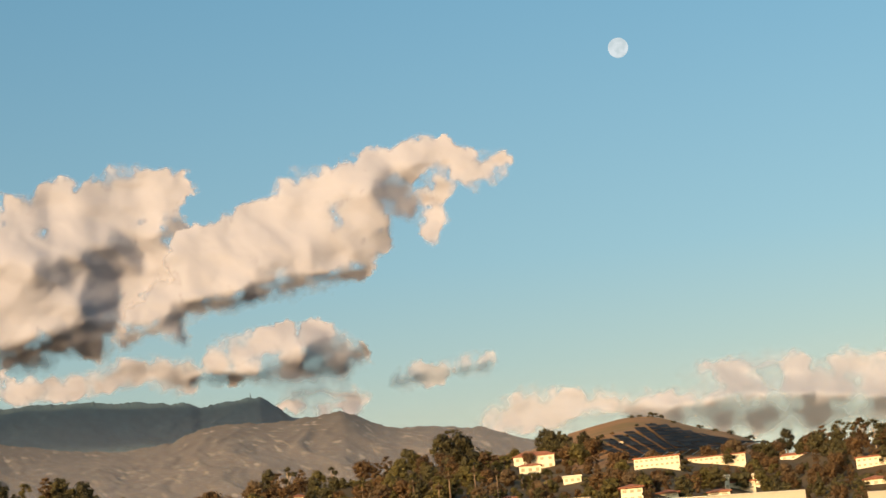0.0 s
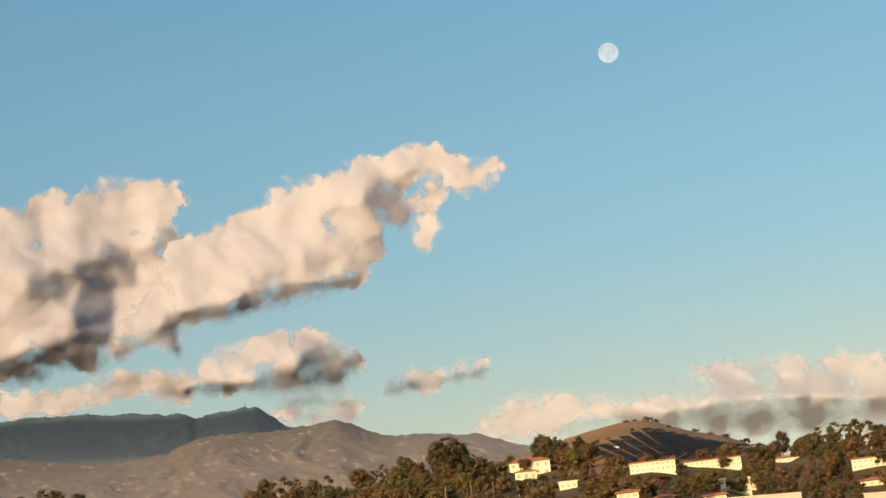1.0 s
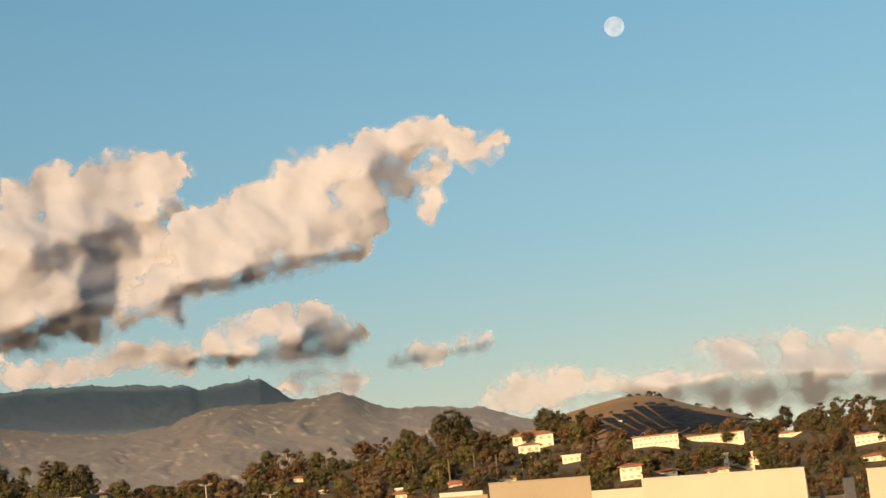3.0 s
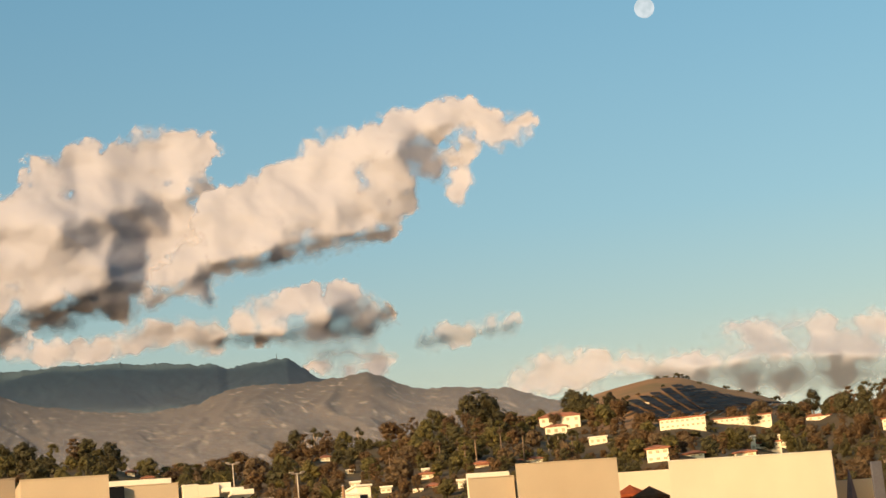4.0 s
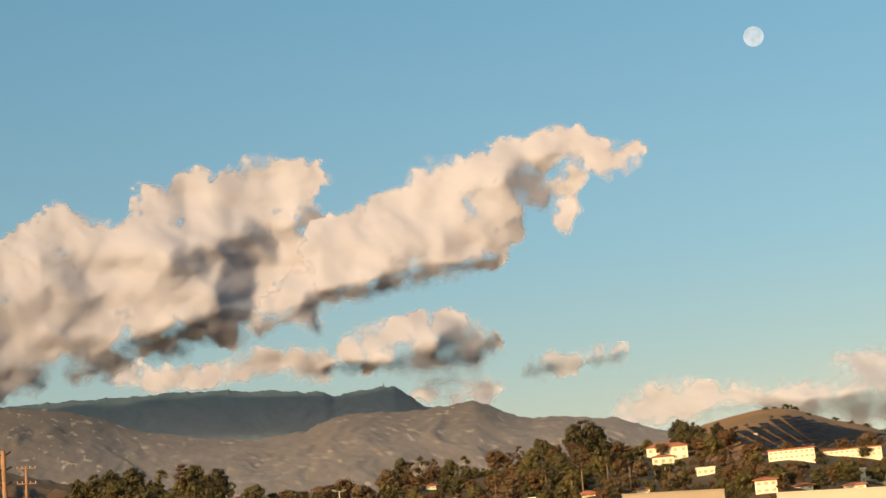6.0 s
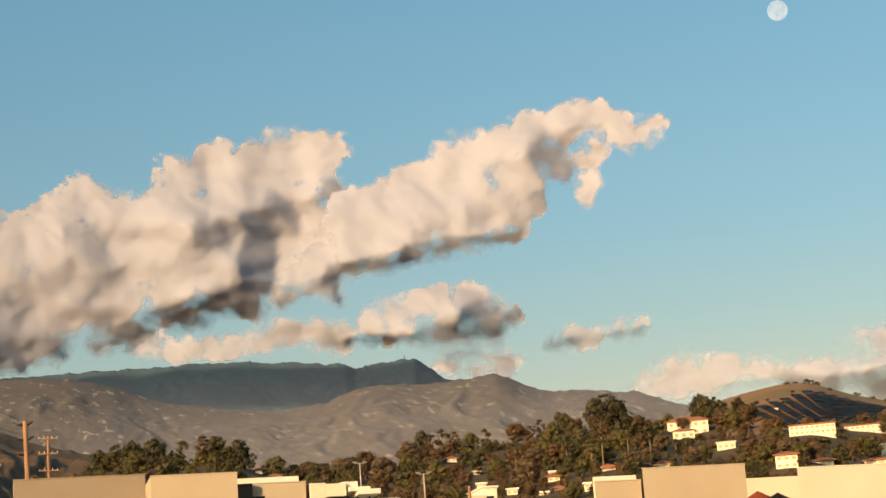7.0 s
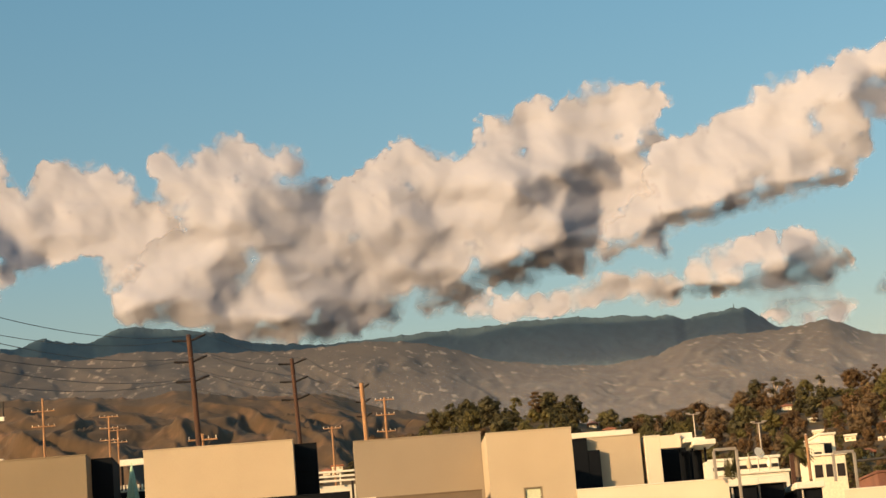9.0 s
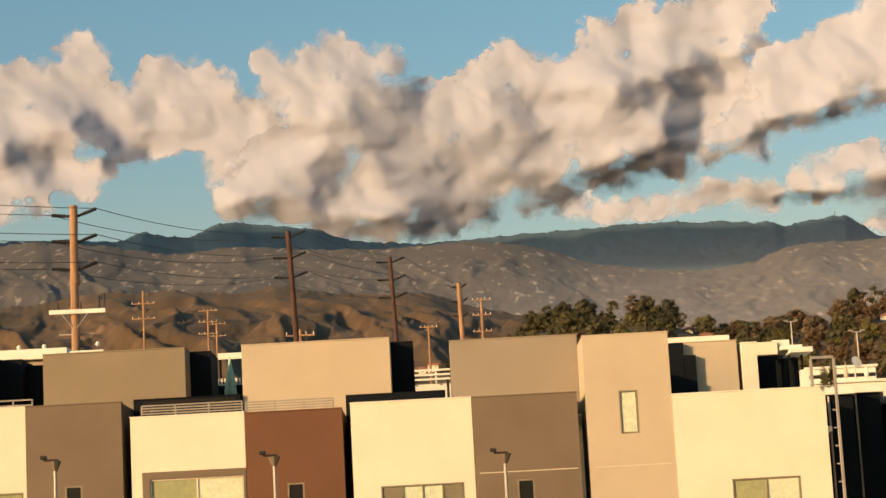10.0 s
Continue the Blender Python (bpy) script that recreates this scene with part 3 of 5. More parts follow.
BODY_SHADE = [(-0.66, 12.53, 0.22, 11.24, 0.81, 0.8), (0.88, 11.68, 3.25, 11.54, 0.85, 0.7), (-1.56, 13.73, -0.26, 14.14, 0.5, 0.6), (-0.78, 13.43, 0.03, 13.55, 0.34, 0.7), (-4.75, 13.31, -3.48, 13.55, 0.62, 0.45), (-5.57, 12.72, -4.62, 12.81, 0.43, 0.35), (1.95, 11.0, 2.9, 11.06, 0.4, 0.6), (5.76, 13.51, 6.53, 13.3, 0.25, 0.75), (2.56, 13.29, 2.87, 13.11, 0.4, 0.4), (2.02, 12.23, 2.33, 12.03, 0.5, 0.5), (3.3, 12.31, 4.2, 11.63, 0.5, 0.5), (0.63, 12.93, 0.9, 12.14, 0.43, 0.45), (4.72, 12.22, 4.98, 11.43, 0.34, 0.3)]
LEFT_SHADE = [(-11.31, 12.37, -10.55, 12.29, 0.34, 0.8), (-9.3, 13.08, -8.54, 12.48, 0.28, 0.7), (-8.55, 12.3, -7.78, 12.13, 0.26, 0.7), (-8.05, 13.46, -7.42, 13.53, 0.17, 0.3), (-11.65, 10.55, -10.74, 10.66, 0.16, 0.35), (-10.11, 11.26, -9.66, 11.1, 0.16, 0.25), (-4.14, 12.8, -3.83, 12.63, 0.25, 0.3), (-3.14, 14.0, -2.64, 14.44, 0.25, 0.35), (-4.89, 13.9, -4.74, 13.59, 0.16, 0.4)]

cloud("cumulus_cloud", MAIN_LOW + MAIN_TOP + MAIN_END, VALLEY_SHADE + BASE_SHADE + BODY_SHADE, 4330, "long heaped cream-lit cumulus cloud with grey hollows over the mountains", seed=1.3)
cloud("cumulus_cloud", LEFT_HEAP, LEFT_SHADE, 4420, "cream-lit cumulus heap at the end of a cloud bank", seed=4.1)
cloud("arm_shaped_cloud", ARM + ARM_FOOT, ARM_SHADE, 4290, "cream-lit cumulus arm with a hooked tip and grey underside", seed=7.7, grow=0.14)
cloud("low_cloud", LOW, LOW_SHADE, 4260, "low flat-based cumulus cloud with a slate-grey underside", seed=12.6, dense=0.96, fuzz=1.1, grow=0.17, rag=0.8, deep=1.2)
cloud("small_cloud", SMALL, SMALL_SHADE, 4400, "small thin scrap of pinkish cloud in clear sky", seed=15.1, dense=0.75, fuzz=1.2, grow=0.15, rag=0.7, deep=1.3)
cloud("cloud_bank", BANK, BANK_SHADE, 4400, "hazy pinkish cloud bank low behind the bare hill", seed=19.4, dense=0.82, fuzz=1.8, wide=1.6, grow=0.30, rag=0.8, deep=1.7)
# unseen bank added far out to the left to shade the far range
cloud("cumulus_cloud", [(a, 8.72 + 0.75 * min(1.0, max(0.0, (1.0 - a) / 5)), 1.35) for a in np.arange(-14.0, 12.9, 0.8)], [], 4000, "unseen cumulus bank added to shade the far range", seed=30.0, shift=tuple(sd * 3000), step=0.06)

haze(2230, -26, 34, "thin evening haze before the mountains")

M_MOON = bpy.data.materials.new("moon_surface")
M_MOON.use_nodes = True
_n, _l = M_MOON.node_tree.nodes, M_MOON.node_tree.links
_tx = _n.new("ShaderNodeTexNoise")
_tx.inputs["Scale"].default_value, _tx.inputs["Detail"].default_value = 2.2, 4
_tc = _n.new("ShaderNodeTexCoord")
_rp = _n.new("ShaderNodeValToRGB")
_rp.color_ramp.elements[0].position, _rp.color_ramp.elements[1].position = 0.40, 0.62
_rp.color_ramp.elements[0].color, _rp.color_ramp.elements[1].color = (0.42, 0.51, 0.70, 1), (0.52, 0.60, 0.82, 1)
_l.new(_tc.outputs["Generated"], _tx.inputs["Vector"])
_l.new(_tx.outputs["Fac"], _rp.inputs["Fac"])
_em = _n.new("ShaderNodeEmission")
_l.new(_rp.outputs["Color"], _em.inputs["Color"])
_l.new(_em.outputs[0], _n["Material Output"].inputs["Surface"])
bm = bmesh.new()
bmesh.ops.create_icosphere(bm, subdivisions=4, radius=4900 * math.tan(radians(0.275)))
moon = new("moon", mesh_from("moon", bm, M_MOON))
moon.location = polar(22.606, 18.07, 4900 * math.cos(radians(18.07)) )
tagged(moon, "pale almost full moon in the blue evening sky", "moon")


# ---------------------------------------------------------------- row houses
def front_wall(bm, x0, x1, z0, z1, y, thick, holes):
    """A wall slab along x with openings (x0, x1, z0, z1) that go through it."""
    xs = sorted({x0, x1, *[h[0] for h in holes], *[h[1] for h in holes]})
    zs = sorted({z0, z1, *[h[2] for h in holes], *[h[3] for h in holes]})
    for i in range(len(xs) - 1):
        for j in range(len(zs) - 1):
            cx, cz = (xs[i] + xs[i + 1]) / 2, (zs[j] + zs[j + 1]) / 2
            if any(h[0] < cx < h[1] and h[2] < cz < h[3] for h in holes):
                continue
            add_box(bm, xs[i], xs[i + 1], y, y + thick, zs[j], zs[j + 1])
    bmesh.ops.remove_doubles(bm, verts=bm.verts, dist=1e-4)
    dup = {}
    for f in bm.faces:
        dup.setdefault(tuple(sorted(v.index for v in f.verts)), []).append(f)
    return bm


def sheared(bm, y0, k):
    for v in bm.verts:
        v.co.x += (v.co.y - y0) * k
    return bm


def window(parent, x0, x1, z0, z1, panes, lit=M_BLIND, frame=M_FRAME):
    """A window in its hole: a frame with mullions, panes of glass, and a dark panel put in for the unlit room."""
    bm = bmesh.new()
    f = 0.07
    for a, b, c, d in ((x0, x1, z1 - f, z1), (x0, x1, z0, z0 + f), (x0, x0 + f, z0 + f, z1 - f), (x1 - f, x1, z0 + f, z1 - f)):
        add_box(bm, a, b, 0.0, 0.12, c, d, 0.008)
    w = part("window", bm, frame, parent, "bronze aluminium window frame")
    n = len(panes)
    for i, kind in enumerate(panes):
        a, b = x0 + f + (x1 - x0 - 2 * f) * i / n, x0 + f + (x1 - x0 - 2 * f) * (i + 1) / n
        if i:
            part("mullion", box(a - 0.03, a + 0.03, 0.01, 0.11, z0 + f, z1 - f, 0.006), frame, w)
        part("pane", box(a + 0.02, b - 0.02, 0.06, 0.072, z0 + f, z1 - f), M_GLASS if kind == "dark" else kind, w)
        if kind != "dark" and kind is M_SLAT:
            bm = bmesh.new()
            z = z0 + f + 0.05
            while z < z1 - f - 0.06:
                add_box(bm, a + 0.05, b - 0.05, 0.035, 0.056, z, z + 0.045)
                z += 0.085
            part("louvre", bm, M_FRAME, w)
    part("reveal", box(x0 - 0.02, x1 + 0.02, 0.19, 0.215, z0 - 0.02, z1 + 0.02), M_UNLIT, w)
    return w


M_SLAT = mat("louvre_glass", (0.25, 0.23, 0.14), 0.4, None, 2, 10, 0.0)
M_SEAM = mat("pale_control_joint", (0.62, 0.52, 0.38), 0.8, None, 2, 10, 0.0)


def row_house(label, x0, x1, y0, depth, z, material, holes=(), shear=0.0, cap=M_WHITE, z_base=-0.3):
    h = base("row_house", pose((x0 + x1) / 2, y0, 0), label, "house", "row houses")
    w = (x1 - x0) / 2
    cx = (x0 + x1) / 2
    hs = [(a - cx, b - cx, c, d) for a, b, c, d in holes]
    part("front_wall", sheared(front_wall(bmesh.new(), -w, w, z_base, z, 0, 0.25, hs), 0, shear), material, h)
    part("wall", sheared(box(-w, w, 0.252, depth, z_base, z - 0.35), 0, shear), material, h)
    for a, b, c, d in ((-w, w, depth - 0.2, depth), (-w, -w + 0.2, 0.252, depth - 0.202), (w - 0.2, w, 0.252, depth - 0.202)):
        part("parapet", sheared(box(a, b, c, d, z - 0.349, z), 0, shear), material, h)
    part("parapet_cap", sheared(box(-w - 0.02, w + 0.02, -0.03, 0.28, z, z + 0.05, 0.012), 0, shear), cap, h)
    part("roof", sheared(box(-w + 0.21, w - 0.21, 0.26, depth - 0.22, z - 0.345, z - 0.30), 0, shear), M_ROOF, h)
    return h


HOUSES = [
    ("a", -24.5, -17.17, 87.66, 10.31, M_CREAM, "cream stucco row house beside a taupe bay", [(-20.2, -17.3, 5.0, 6.75)]),
    ("b", -17.15, -13.12, 87.6, 10.30, M_TAUPE, "taupe stucco row house bay with a small window", [(-15.55, -14.83, 5.3, 6.9)]),
    ("c", -12.77, -7.97, 87.68, 9.62, M_CREAM, "cream stucco row house with a rooftop rail", [(-12.0, -8.05, 5.0, 7.0)]),
    ("d", -7.95, -3.85, 87.6, 9.56, M_RUST, "rust-brown stucco row house bay with a rooftop rail", [(-6.26, -5.55, 5.0, 6.55)]),
    ("e", -3.50, 1.60, 87.66, 9.74, M_CREAM, "cream stucco row house with a louvred window", [(-2.36, 1.13, 4.9, 6.22)]),
    ("f", 1.62, 6.05, 87.6, 9.72, M_TAUPE, "taupe stucco row house bay with a thin joint", [(3.35, 4.07, 4.8, 6.2)]),
    ("g", 6.42, 10.05, 87.66, 12.07, M_TAN, "tall tan stucco stair tower with one tall window", [(7.82, 8.62, 7.88, 9.70)]),
    ("h", 10.06, 16.50, 87.60, 9.40, M_CREAM, "wide cream stucco end house with a broad window", [(12.33, 15.2, 4.4, 5.75)]),
]
house = {}
for k, x0, x1, y, z, m, lb, holes in HOUSES:
    house[k] = row_house(lb, x0, x1, y, {"h": 13.0, "g": 3.2}.get(k, 9.0), z, m, holes, cap=m if m is not M_CREAM else M_WHITE)


def win(k, panes, lit=M_BLIND, surround=M_FRAME):
    x0, x1 = [(h[1], h[2]) for h in HOUSES if h[0] == k][0]
    a, b, c, d = [h[7] for h in HOUSES if h[0] == k][0][0]
    cx = (x0 + x1) / 2
    return window(house[k], a - cx, b - cx, c, d, panes, lit, surround)


M_PALEGLASS = mat("sunlit_blind_glass", (0.64, 0.64, 0.46), 0.25, (0.56, 0.58, 0.40), 0.6, 6, 0.0)
M_GREENGLASS = mat("olive_reflecting_glass", (0.34, 0.33, 0.17), 0.2, (0.28, 0.28, 0.15), 0.8, 6, 0.0)
win("a", [M_SLAT, M_GREENGLASS])
win("b", ["dark"])
win("c", [M_GREENGLASS, M_PALEGLASS], surround=M_CREAM)
win("d", ["dark"])
win("e", [M_SLAT, M_PALEGLASS, M_PALEGLASS, M_SLAT])
win("f", ["dark"])
win("g", [M_PALEGLASS])
win("h", [M_GREENGLASS, M_PALEGLASS])
# dark surround of the wide window, thin joints in the stucco, flood lamp on the end wall
part("window_surround", front_wall(bmesh.new(), -1.95, 2.38, 4.6, 7.30, -0.07, 0.067, [(-1.64, 2.28, 4.7, 7.0)]), M_TAUPE, house["c"], "taupe band round the window")
part("control_joint", box(-2.05, 2.1, -0.006, -0.002, 6.52, 6.56), M_SEAM, house["f"])
part("control_joint", box(-1.6, 1.6, -0.006, -0.002, 6.52, 6.56), M_SEAM, house["g"])


def roof_rail(x0, x1, y, z0, z1):
    r = base("rooftop_rail", pose((x0 + x1) / 2, y, z0), "low grey metal rail with horizontal bars on a parapet", "railing", "rooftop rails")
    w, h = (x1 - x0) / 2, z1 - z0
    n = max(2, round((x1 - x0) / 1.4))
    for i in range(n + 1):
        x = -w + 2 * w * i / n
        part("post", box(x - 0.03, x + 0.03, -0.03, 0.03, 0, h, 0.006), M_RAIL, r)
    for i in range(4):
        z = h * (0.22 + 0.25 * i)
        part("bar", box(-w, w, -0.055, -0.033, z - 0.03, z + 0.03, 0.005), M_RAIL, r)
    return r


roof_rail(-12.3, -8.05, 87.85, 9.67, 10.12)
# black panel standing in for the shade behind the rail
rc = base("deck_recess", pose(-10.35, 88.25, 9.3), "near-black panel put in for the shade behind a roof rail", "wall")
part("wall", box(-1.95, 1.95, 0, 0.2, 0, 1.05, 0.01), M_UNLIT, rc)
roof_rail(-7.9, -4.2, 87.8, 9.61, 10.05)
roof_rail(-19.0, -17.35, 90.2, 10.0, 10.9)

M_OLIVE2 = mat("warm_grey_stucco", (0.300, 0.240, 0.176), 0.9, (0.272, 0.218, 0.160), 0.4, 30, 0.3)
PENT = [
    (-25.5, -19.3, 90.6, 7.0, 13.0, M_OLIVE, "greige rooftop stair block"),
    (-17.0, -10.77, 91.0, 3.8, 12.88, M_OLIVE, "greige rooftop stair block beside a dark recess"),
    (-8.29, -1.78, 91.0, 3.8, 12.85, M_TAN, "tan rooftop stair block beside a dark recess"),
    (0.85, 6.45, 91.0, 3.8, 12.56, M_OLIVE2, "greige rooftop stair block abutting a tan tower"),
    (11.3, 14.18, 96.0, 3.0, 12.50, M_TAN, "tan rooftop stair block in part shade"),
    (14.35, 15.08, 95.9, 3.0, 12.35, M_CREAM, "cream rooftop stair block beside a pergola"),
]
for x0, x1, y, dp, z, m, lb in PENT:
    h = base("rooftop_block", pose((x0 + x1) / 2, y, 9.2), lb, "house", "rooftop blocks")
    w = (x1 - x0) / 2
    part("wall", box(-w, w, 0, dp, 0, z - 9.2, 0.02), m, h)
    part("parapet_cap", box(-w - 0.02, w + 0.02, -0.03, dp + 0.02, z - 9.2 + 0.001, z - 9.2 + 0.05, 0.012), m if m is not M_CREAM else M_WHITE, h)
# recessed slate walls in the shade of the blocks, that shade also in their colour
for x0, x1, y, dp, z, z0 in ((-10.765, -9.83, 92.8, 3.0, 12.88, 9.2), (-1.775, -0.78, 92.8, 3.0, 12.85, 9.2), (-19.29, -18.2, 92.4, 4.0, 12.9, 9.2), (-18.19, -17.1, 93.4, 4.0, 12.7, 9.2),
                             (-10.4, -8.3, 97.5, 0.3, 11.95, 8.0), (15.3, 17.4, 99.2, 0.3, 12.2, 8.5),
                             # stepped pair put in for the tower's shadow, two strips for roof shade
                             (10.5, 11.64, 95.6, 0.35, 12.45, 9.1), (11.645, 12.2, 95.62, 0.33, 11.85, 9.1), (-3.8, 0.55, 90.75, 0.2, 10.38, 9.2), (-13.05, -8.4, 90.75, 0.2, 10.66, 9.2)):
    h = base("slate_wall", pose((x0 + x1) / 2, y, z0), "dark siding wall between stucco blocks, their shade put into its colour", "wall", "slate walls")
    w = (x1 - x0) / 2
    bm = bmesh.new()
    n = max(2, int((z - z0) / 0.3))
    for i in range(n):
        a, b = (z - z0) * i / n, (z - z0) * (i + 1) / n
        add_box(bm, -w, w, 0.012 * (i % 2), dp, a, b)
    part("siding", bm, M_NAVY_SHADE, h)
    part("coping", box(-w - 0.01, w + 0.01, -0.02, dp + 0.02, z - z0 + 0.001, z - z0 + 0.04, 0.01), M_NAVY_SHADE, h)

# white strip of parapet behind the tan stair block
h = base("rear_parapet", pose(13.0, 100.0, 9.0), "white parapet of a house behind the stair block", "wall")
part("wall", box(-1.6, 1.45, 0, 0.25, 0, 4.25, 0.02), M_WHITE, h)

# pergola with a dark seating nook beside the cream stair block
hd = base("pergola_header", pose(15.6, 95.9, 11.75), "cream stucco header over a dark roof nook", "wall")
part("wall", box(-0.519, 0.45, 0, 0.4, 0, 0.6, 0.02), M_CREAM, hd)
pg = base("pergola", pose(16.6, 95.2, 9.1), "white rooftop pergola with overhanging boards over a dark nook", "pergola")
for x0, x1, y, z, t in ((-0.75, 0.05, 0.9, 3.05, 0.28), (-0.45, 0.55, 0.4, 2.82, 0.2), (-0.1, 0.95, 0.0, 2.62, 0.24)):
    part("board", box(x0, x1, y, y + 2.2, z, z + t, 0.02), M_WHITE, pg)
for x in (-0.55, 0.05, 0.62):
    part("post", box(x - 0.05, x + 0.05, 1.2, 1.3, 0, 2.62, 0.01), M_NAVY_SHADE, pg)
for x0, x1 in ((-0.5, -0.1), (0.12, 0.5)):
    part("screen", box(x0, x1, 1.5, 1.56, 0, 2.5, 0.01), M_NAVY_SHADE, pg, "dark slate screen panel")
part("fridge", box(0.5, 0.85, 0.9, 1.3, 0, 1.9, 0.03), M_WHITE, pg, "tall white cabinet")


def closed_umbrella(x, y, z0, h, material, label):
    u = base("patio_umbrella", pose(x, y, z0), label, "umbrella", "patio umbrellas")
    part("pole", rod((0, 0, 0), (0, 0, h), 0.03, 0.025), M_WHITE, u)
    bm = bmesh.new()
    n = 16
    rings = []
    for t, r in ((0.0, 0.24), (0.1, 0.26), (0.45, 0.18), (0.8, 0.08), (1.0, 0.02)):
        rings.append([bm.verts.new((r * (1 + 0.18 * (i % 2)) * math.cos(2 * math.pi * i / n), r * (1 + 0.18 * (i % 2)) * math.sin(2 * math.pi * i / n), h * (0.2 + 0.8 * t))) for i in range(n)])
    for a, b in zip(rings, rings[1:]):
        for i in range(n):
            bm.faces.new((a[i], a[(i + 1) % n], b[(i + 1) % n], b[i]))
    bm.faces.new(rings[0][::-1])
    bm.faces.new(rings[-1])
    part("canopy", bm, material, u)
    part("base", rod((0, 0, 0), (0, 0, 0.08), 0.28, 0.25, 16), M_DARK, u)
    return u


def open_canopy(x, y, z0, h, r, material, label, rise=0.5, sides=8):
    u = base("patio_umbrella", pose(x, y, z0), label, "umbrella", "patio umbrellas")
    part("pole", rod((0, 0, 0), (0, 0, h), 0.04, 0.03), M_DARK, u)
    bm = bmesh.new()
    top = bm.verts.new((0, 0, h))
    ring = [bm.verts.new((r * math.cos(2 * math.pi * i / sides), r * math.sin(2 * math.pi * i / sides), h - rise)) for i in range(sides)]
    low = [bm.verts.new((v.co.x, v.co.y, v.co.z - 0.14)) for v in ring]
    for i in range(sides):
        j = (i + 1) % sides
        bm.faces.new((top, ring[i], ring[j]))
        bm.faces.new((ring[i], low[i], low[j], ring[j]))
    bmesh.ops.solidify(bm, geom=bm.faces[:], thickness=0.02)
    part("canopy", bm, material, u)
    return u


M_GREENCLOTH = mat("sea_green_cloth", (0.48, 0.66, 0.46), 0.9, None, 3, 20, 0.1)
M_PURPLE = mat("purple_grey_cloth", (0.12, 0.095, 0.11), 0.9, None, 3, 20, 0.1)
M_ORANGE = mat("orange_red_cloth", (0.55, 0.13, 0.05), 0.9, None, 3, 20, 0.1)
M_BROWNCLOTH = mat("brown_cloth", (0.19, 0.11, 0.065), 0.9, None, 3, 20, 0.1)
closed_umbrella(-9.35, 96.5, 10.7, 2.35, M_GREENCLOTH, "closed sea-green patio umbrella on a roof deck")
# white beam and lattice on that deck
dk = base("deck_screen", pose(-9.4, 97.0, 10.6), "white lattice screen and beam on a roof deck", "screen")
part("beam", box(-0.6, 0.55, 0.6, 0.75, 2.45, 2.75, 0.02), M_WHITE, dk)
part("post", box(-0.55, -0.45, 0.62, 0.73, 0, 2.449, 0.01), M_NAVY_SHADE, dk)
for i in range(9):
    x = -0.75 + 0.17 * i
    part("slat", box(x - 0.045, x + 0.045, 0.1, 0.14, 1.18, 1.5, 0.005), M_WHITE, dk)
part("rail", box(-0.85, 0.75, 0.14, 0.19, 1.18, 1.24, 0.005), M_WHITE, dk)
part("floor", box(-1.0, 1.0, -0.8, 1.0, -1.5, 0.099), M_NAVY_SHADE, dk)

# low white wall and rails seen between two rooftop blocks
gp = base("roof_deck", pose(0.0, 100.0, 8.8), "white roof deck wall with horizontal rails", "railing")
part("wall", box(-1.2, 1.2, 0.3, 0.55, 0, 2.85, 0.02), M_WHITE, gp)
part("post", box(0.7, 0.82, 0.0, 0.12, 0, 3.0, 0.01), M_DARK, gp)
for z in (3.0, 3.22, 3.44):
    part("rail", box(-1.2, 1.2, 0.0, 0.06, z, z + 0.1, 0.01), M_WHITE, gp)
for x in (-1.0, 0.2):
    part("post", box(x - 0.04, x + 0.04, 0.07, 0.15, 2.851, 3.6, 0.01), M_WHITE, gp)

# white roof pieces of a building beyond the first pole
wb = base("white_roof_building", pose(-19.6, 110.0, 0), "low white-roofed building beyond the row houses", "house")
part("wall", box(-4.0, 2.1, 0, 6, -0.2, 15.0, 0.02), M_GREIGE, wb)
part("roof_edge", box(-4.0, 0.4, -0.3, 6, 15.0, 15.55, 0.03), M_WHITE, wb)
part("roof_edge", box(0.41, 2.3, -0.2, 6, 14.85, 15.35, 0.03), M_WHITE, wb)
for x in (-2.3, -0.95, 1.9):
    bm = bmesh.new()
    bmesh.ops.create_uvsphere(bm, u_segments=12, v_segments=8, radius=0.13, matrix=pose(x, 0.5, 15.75))
    part("vent_globe", bm, M_WHITE, wb, "white round roof vent", smooth=True)

# ---- shaded end walls and slabs beside the wide end house, shade put into their colour
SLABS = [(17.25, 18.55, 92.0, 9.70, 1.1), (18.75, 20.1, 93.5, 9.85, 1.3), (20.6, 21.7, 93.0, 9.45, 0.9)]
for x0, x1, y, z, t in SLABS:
    h = base("end_unit", pose((x0 + x1) / 2, y, 0), "house end with shade put into its dark wall, under a thick white coping", "house", "end units")
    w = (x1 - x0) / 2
    part("wall", box(-w, w, 0, 6.0, -0.2, z - 0.30, 0.02), M_NAVY_SHADE, h)
    part("coping", box(-w - 0.1, w + 0.1, -0.25, 6.0, z - 0.299, z, 0.03), M_WHITE, h)
    part("downpipe", rod((-w + 0.2, -0.07, 0), (-w + 0.2, -0.07, z - 0.35), 0.05), M_STEEL, h)
fl = base("flood_lamp", pose(16.62, 88.3, 7.55), "white flood lamp fixed to the end wall", "lamp")
part("bracket", box(-0.11, 0.05, -0.03, 0.03, -0.1, 0.0, 0.01), M_STEEL, fl)
part("head", box(-0.08, 0.18, -0.14, 0.1, 0.0, 0.24, 0.04), M_WHITE, fl)
part("conduit", rod((-0.06, 0, -0.1), (-0.06, 0, -7.5), 0.035), M_STEEL, fl)


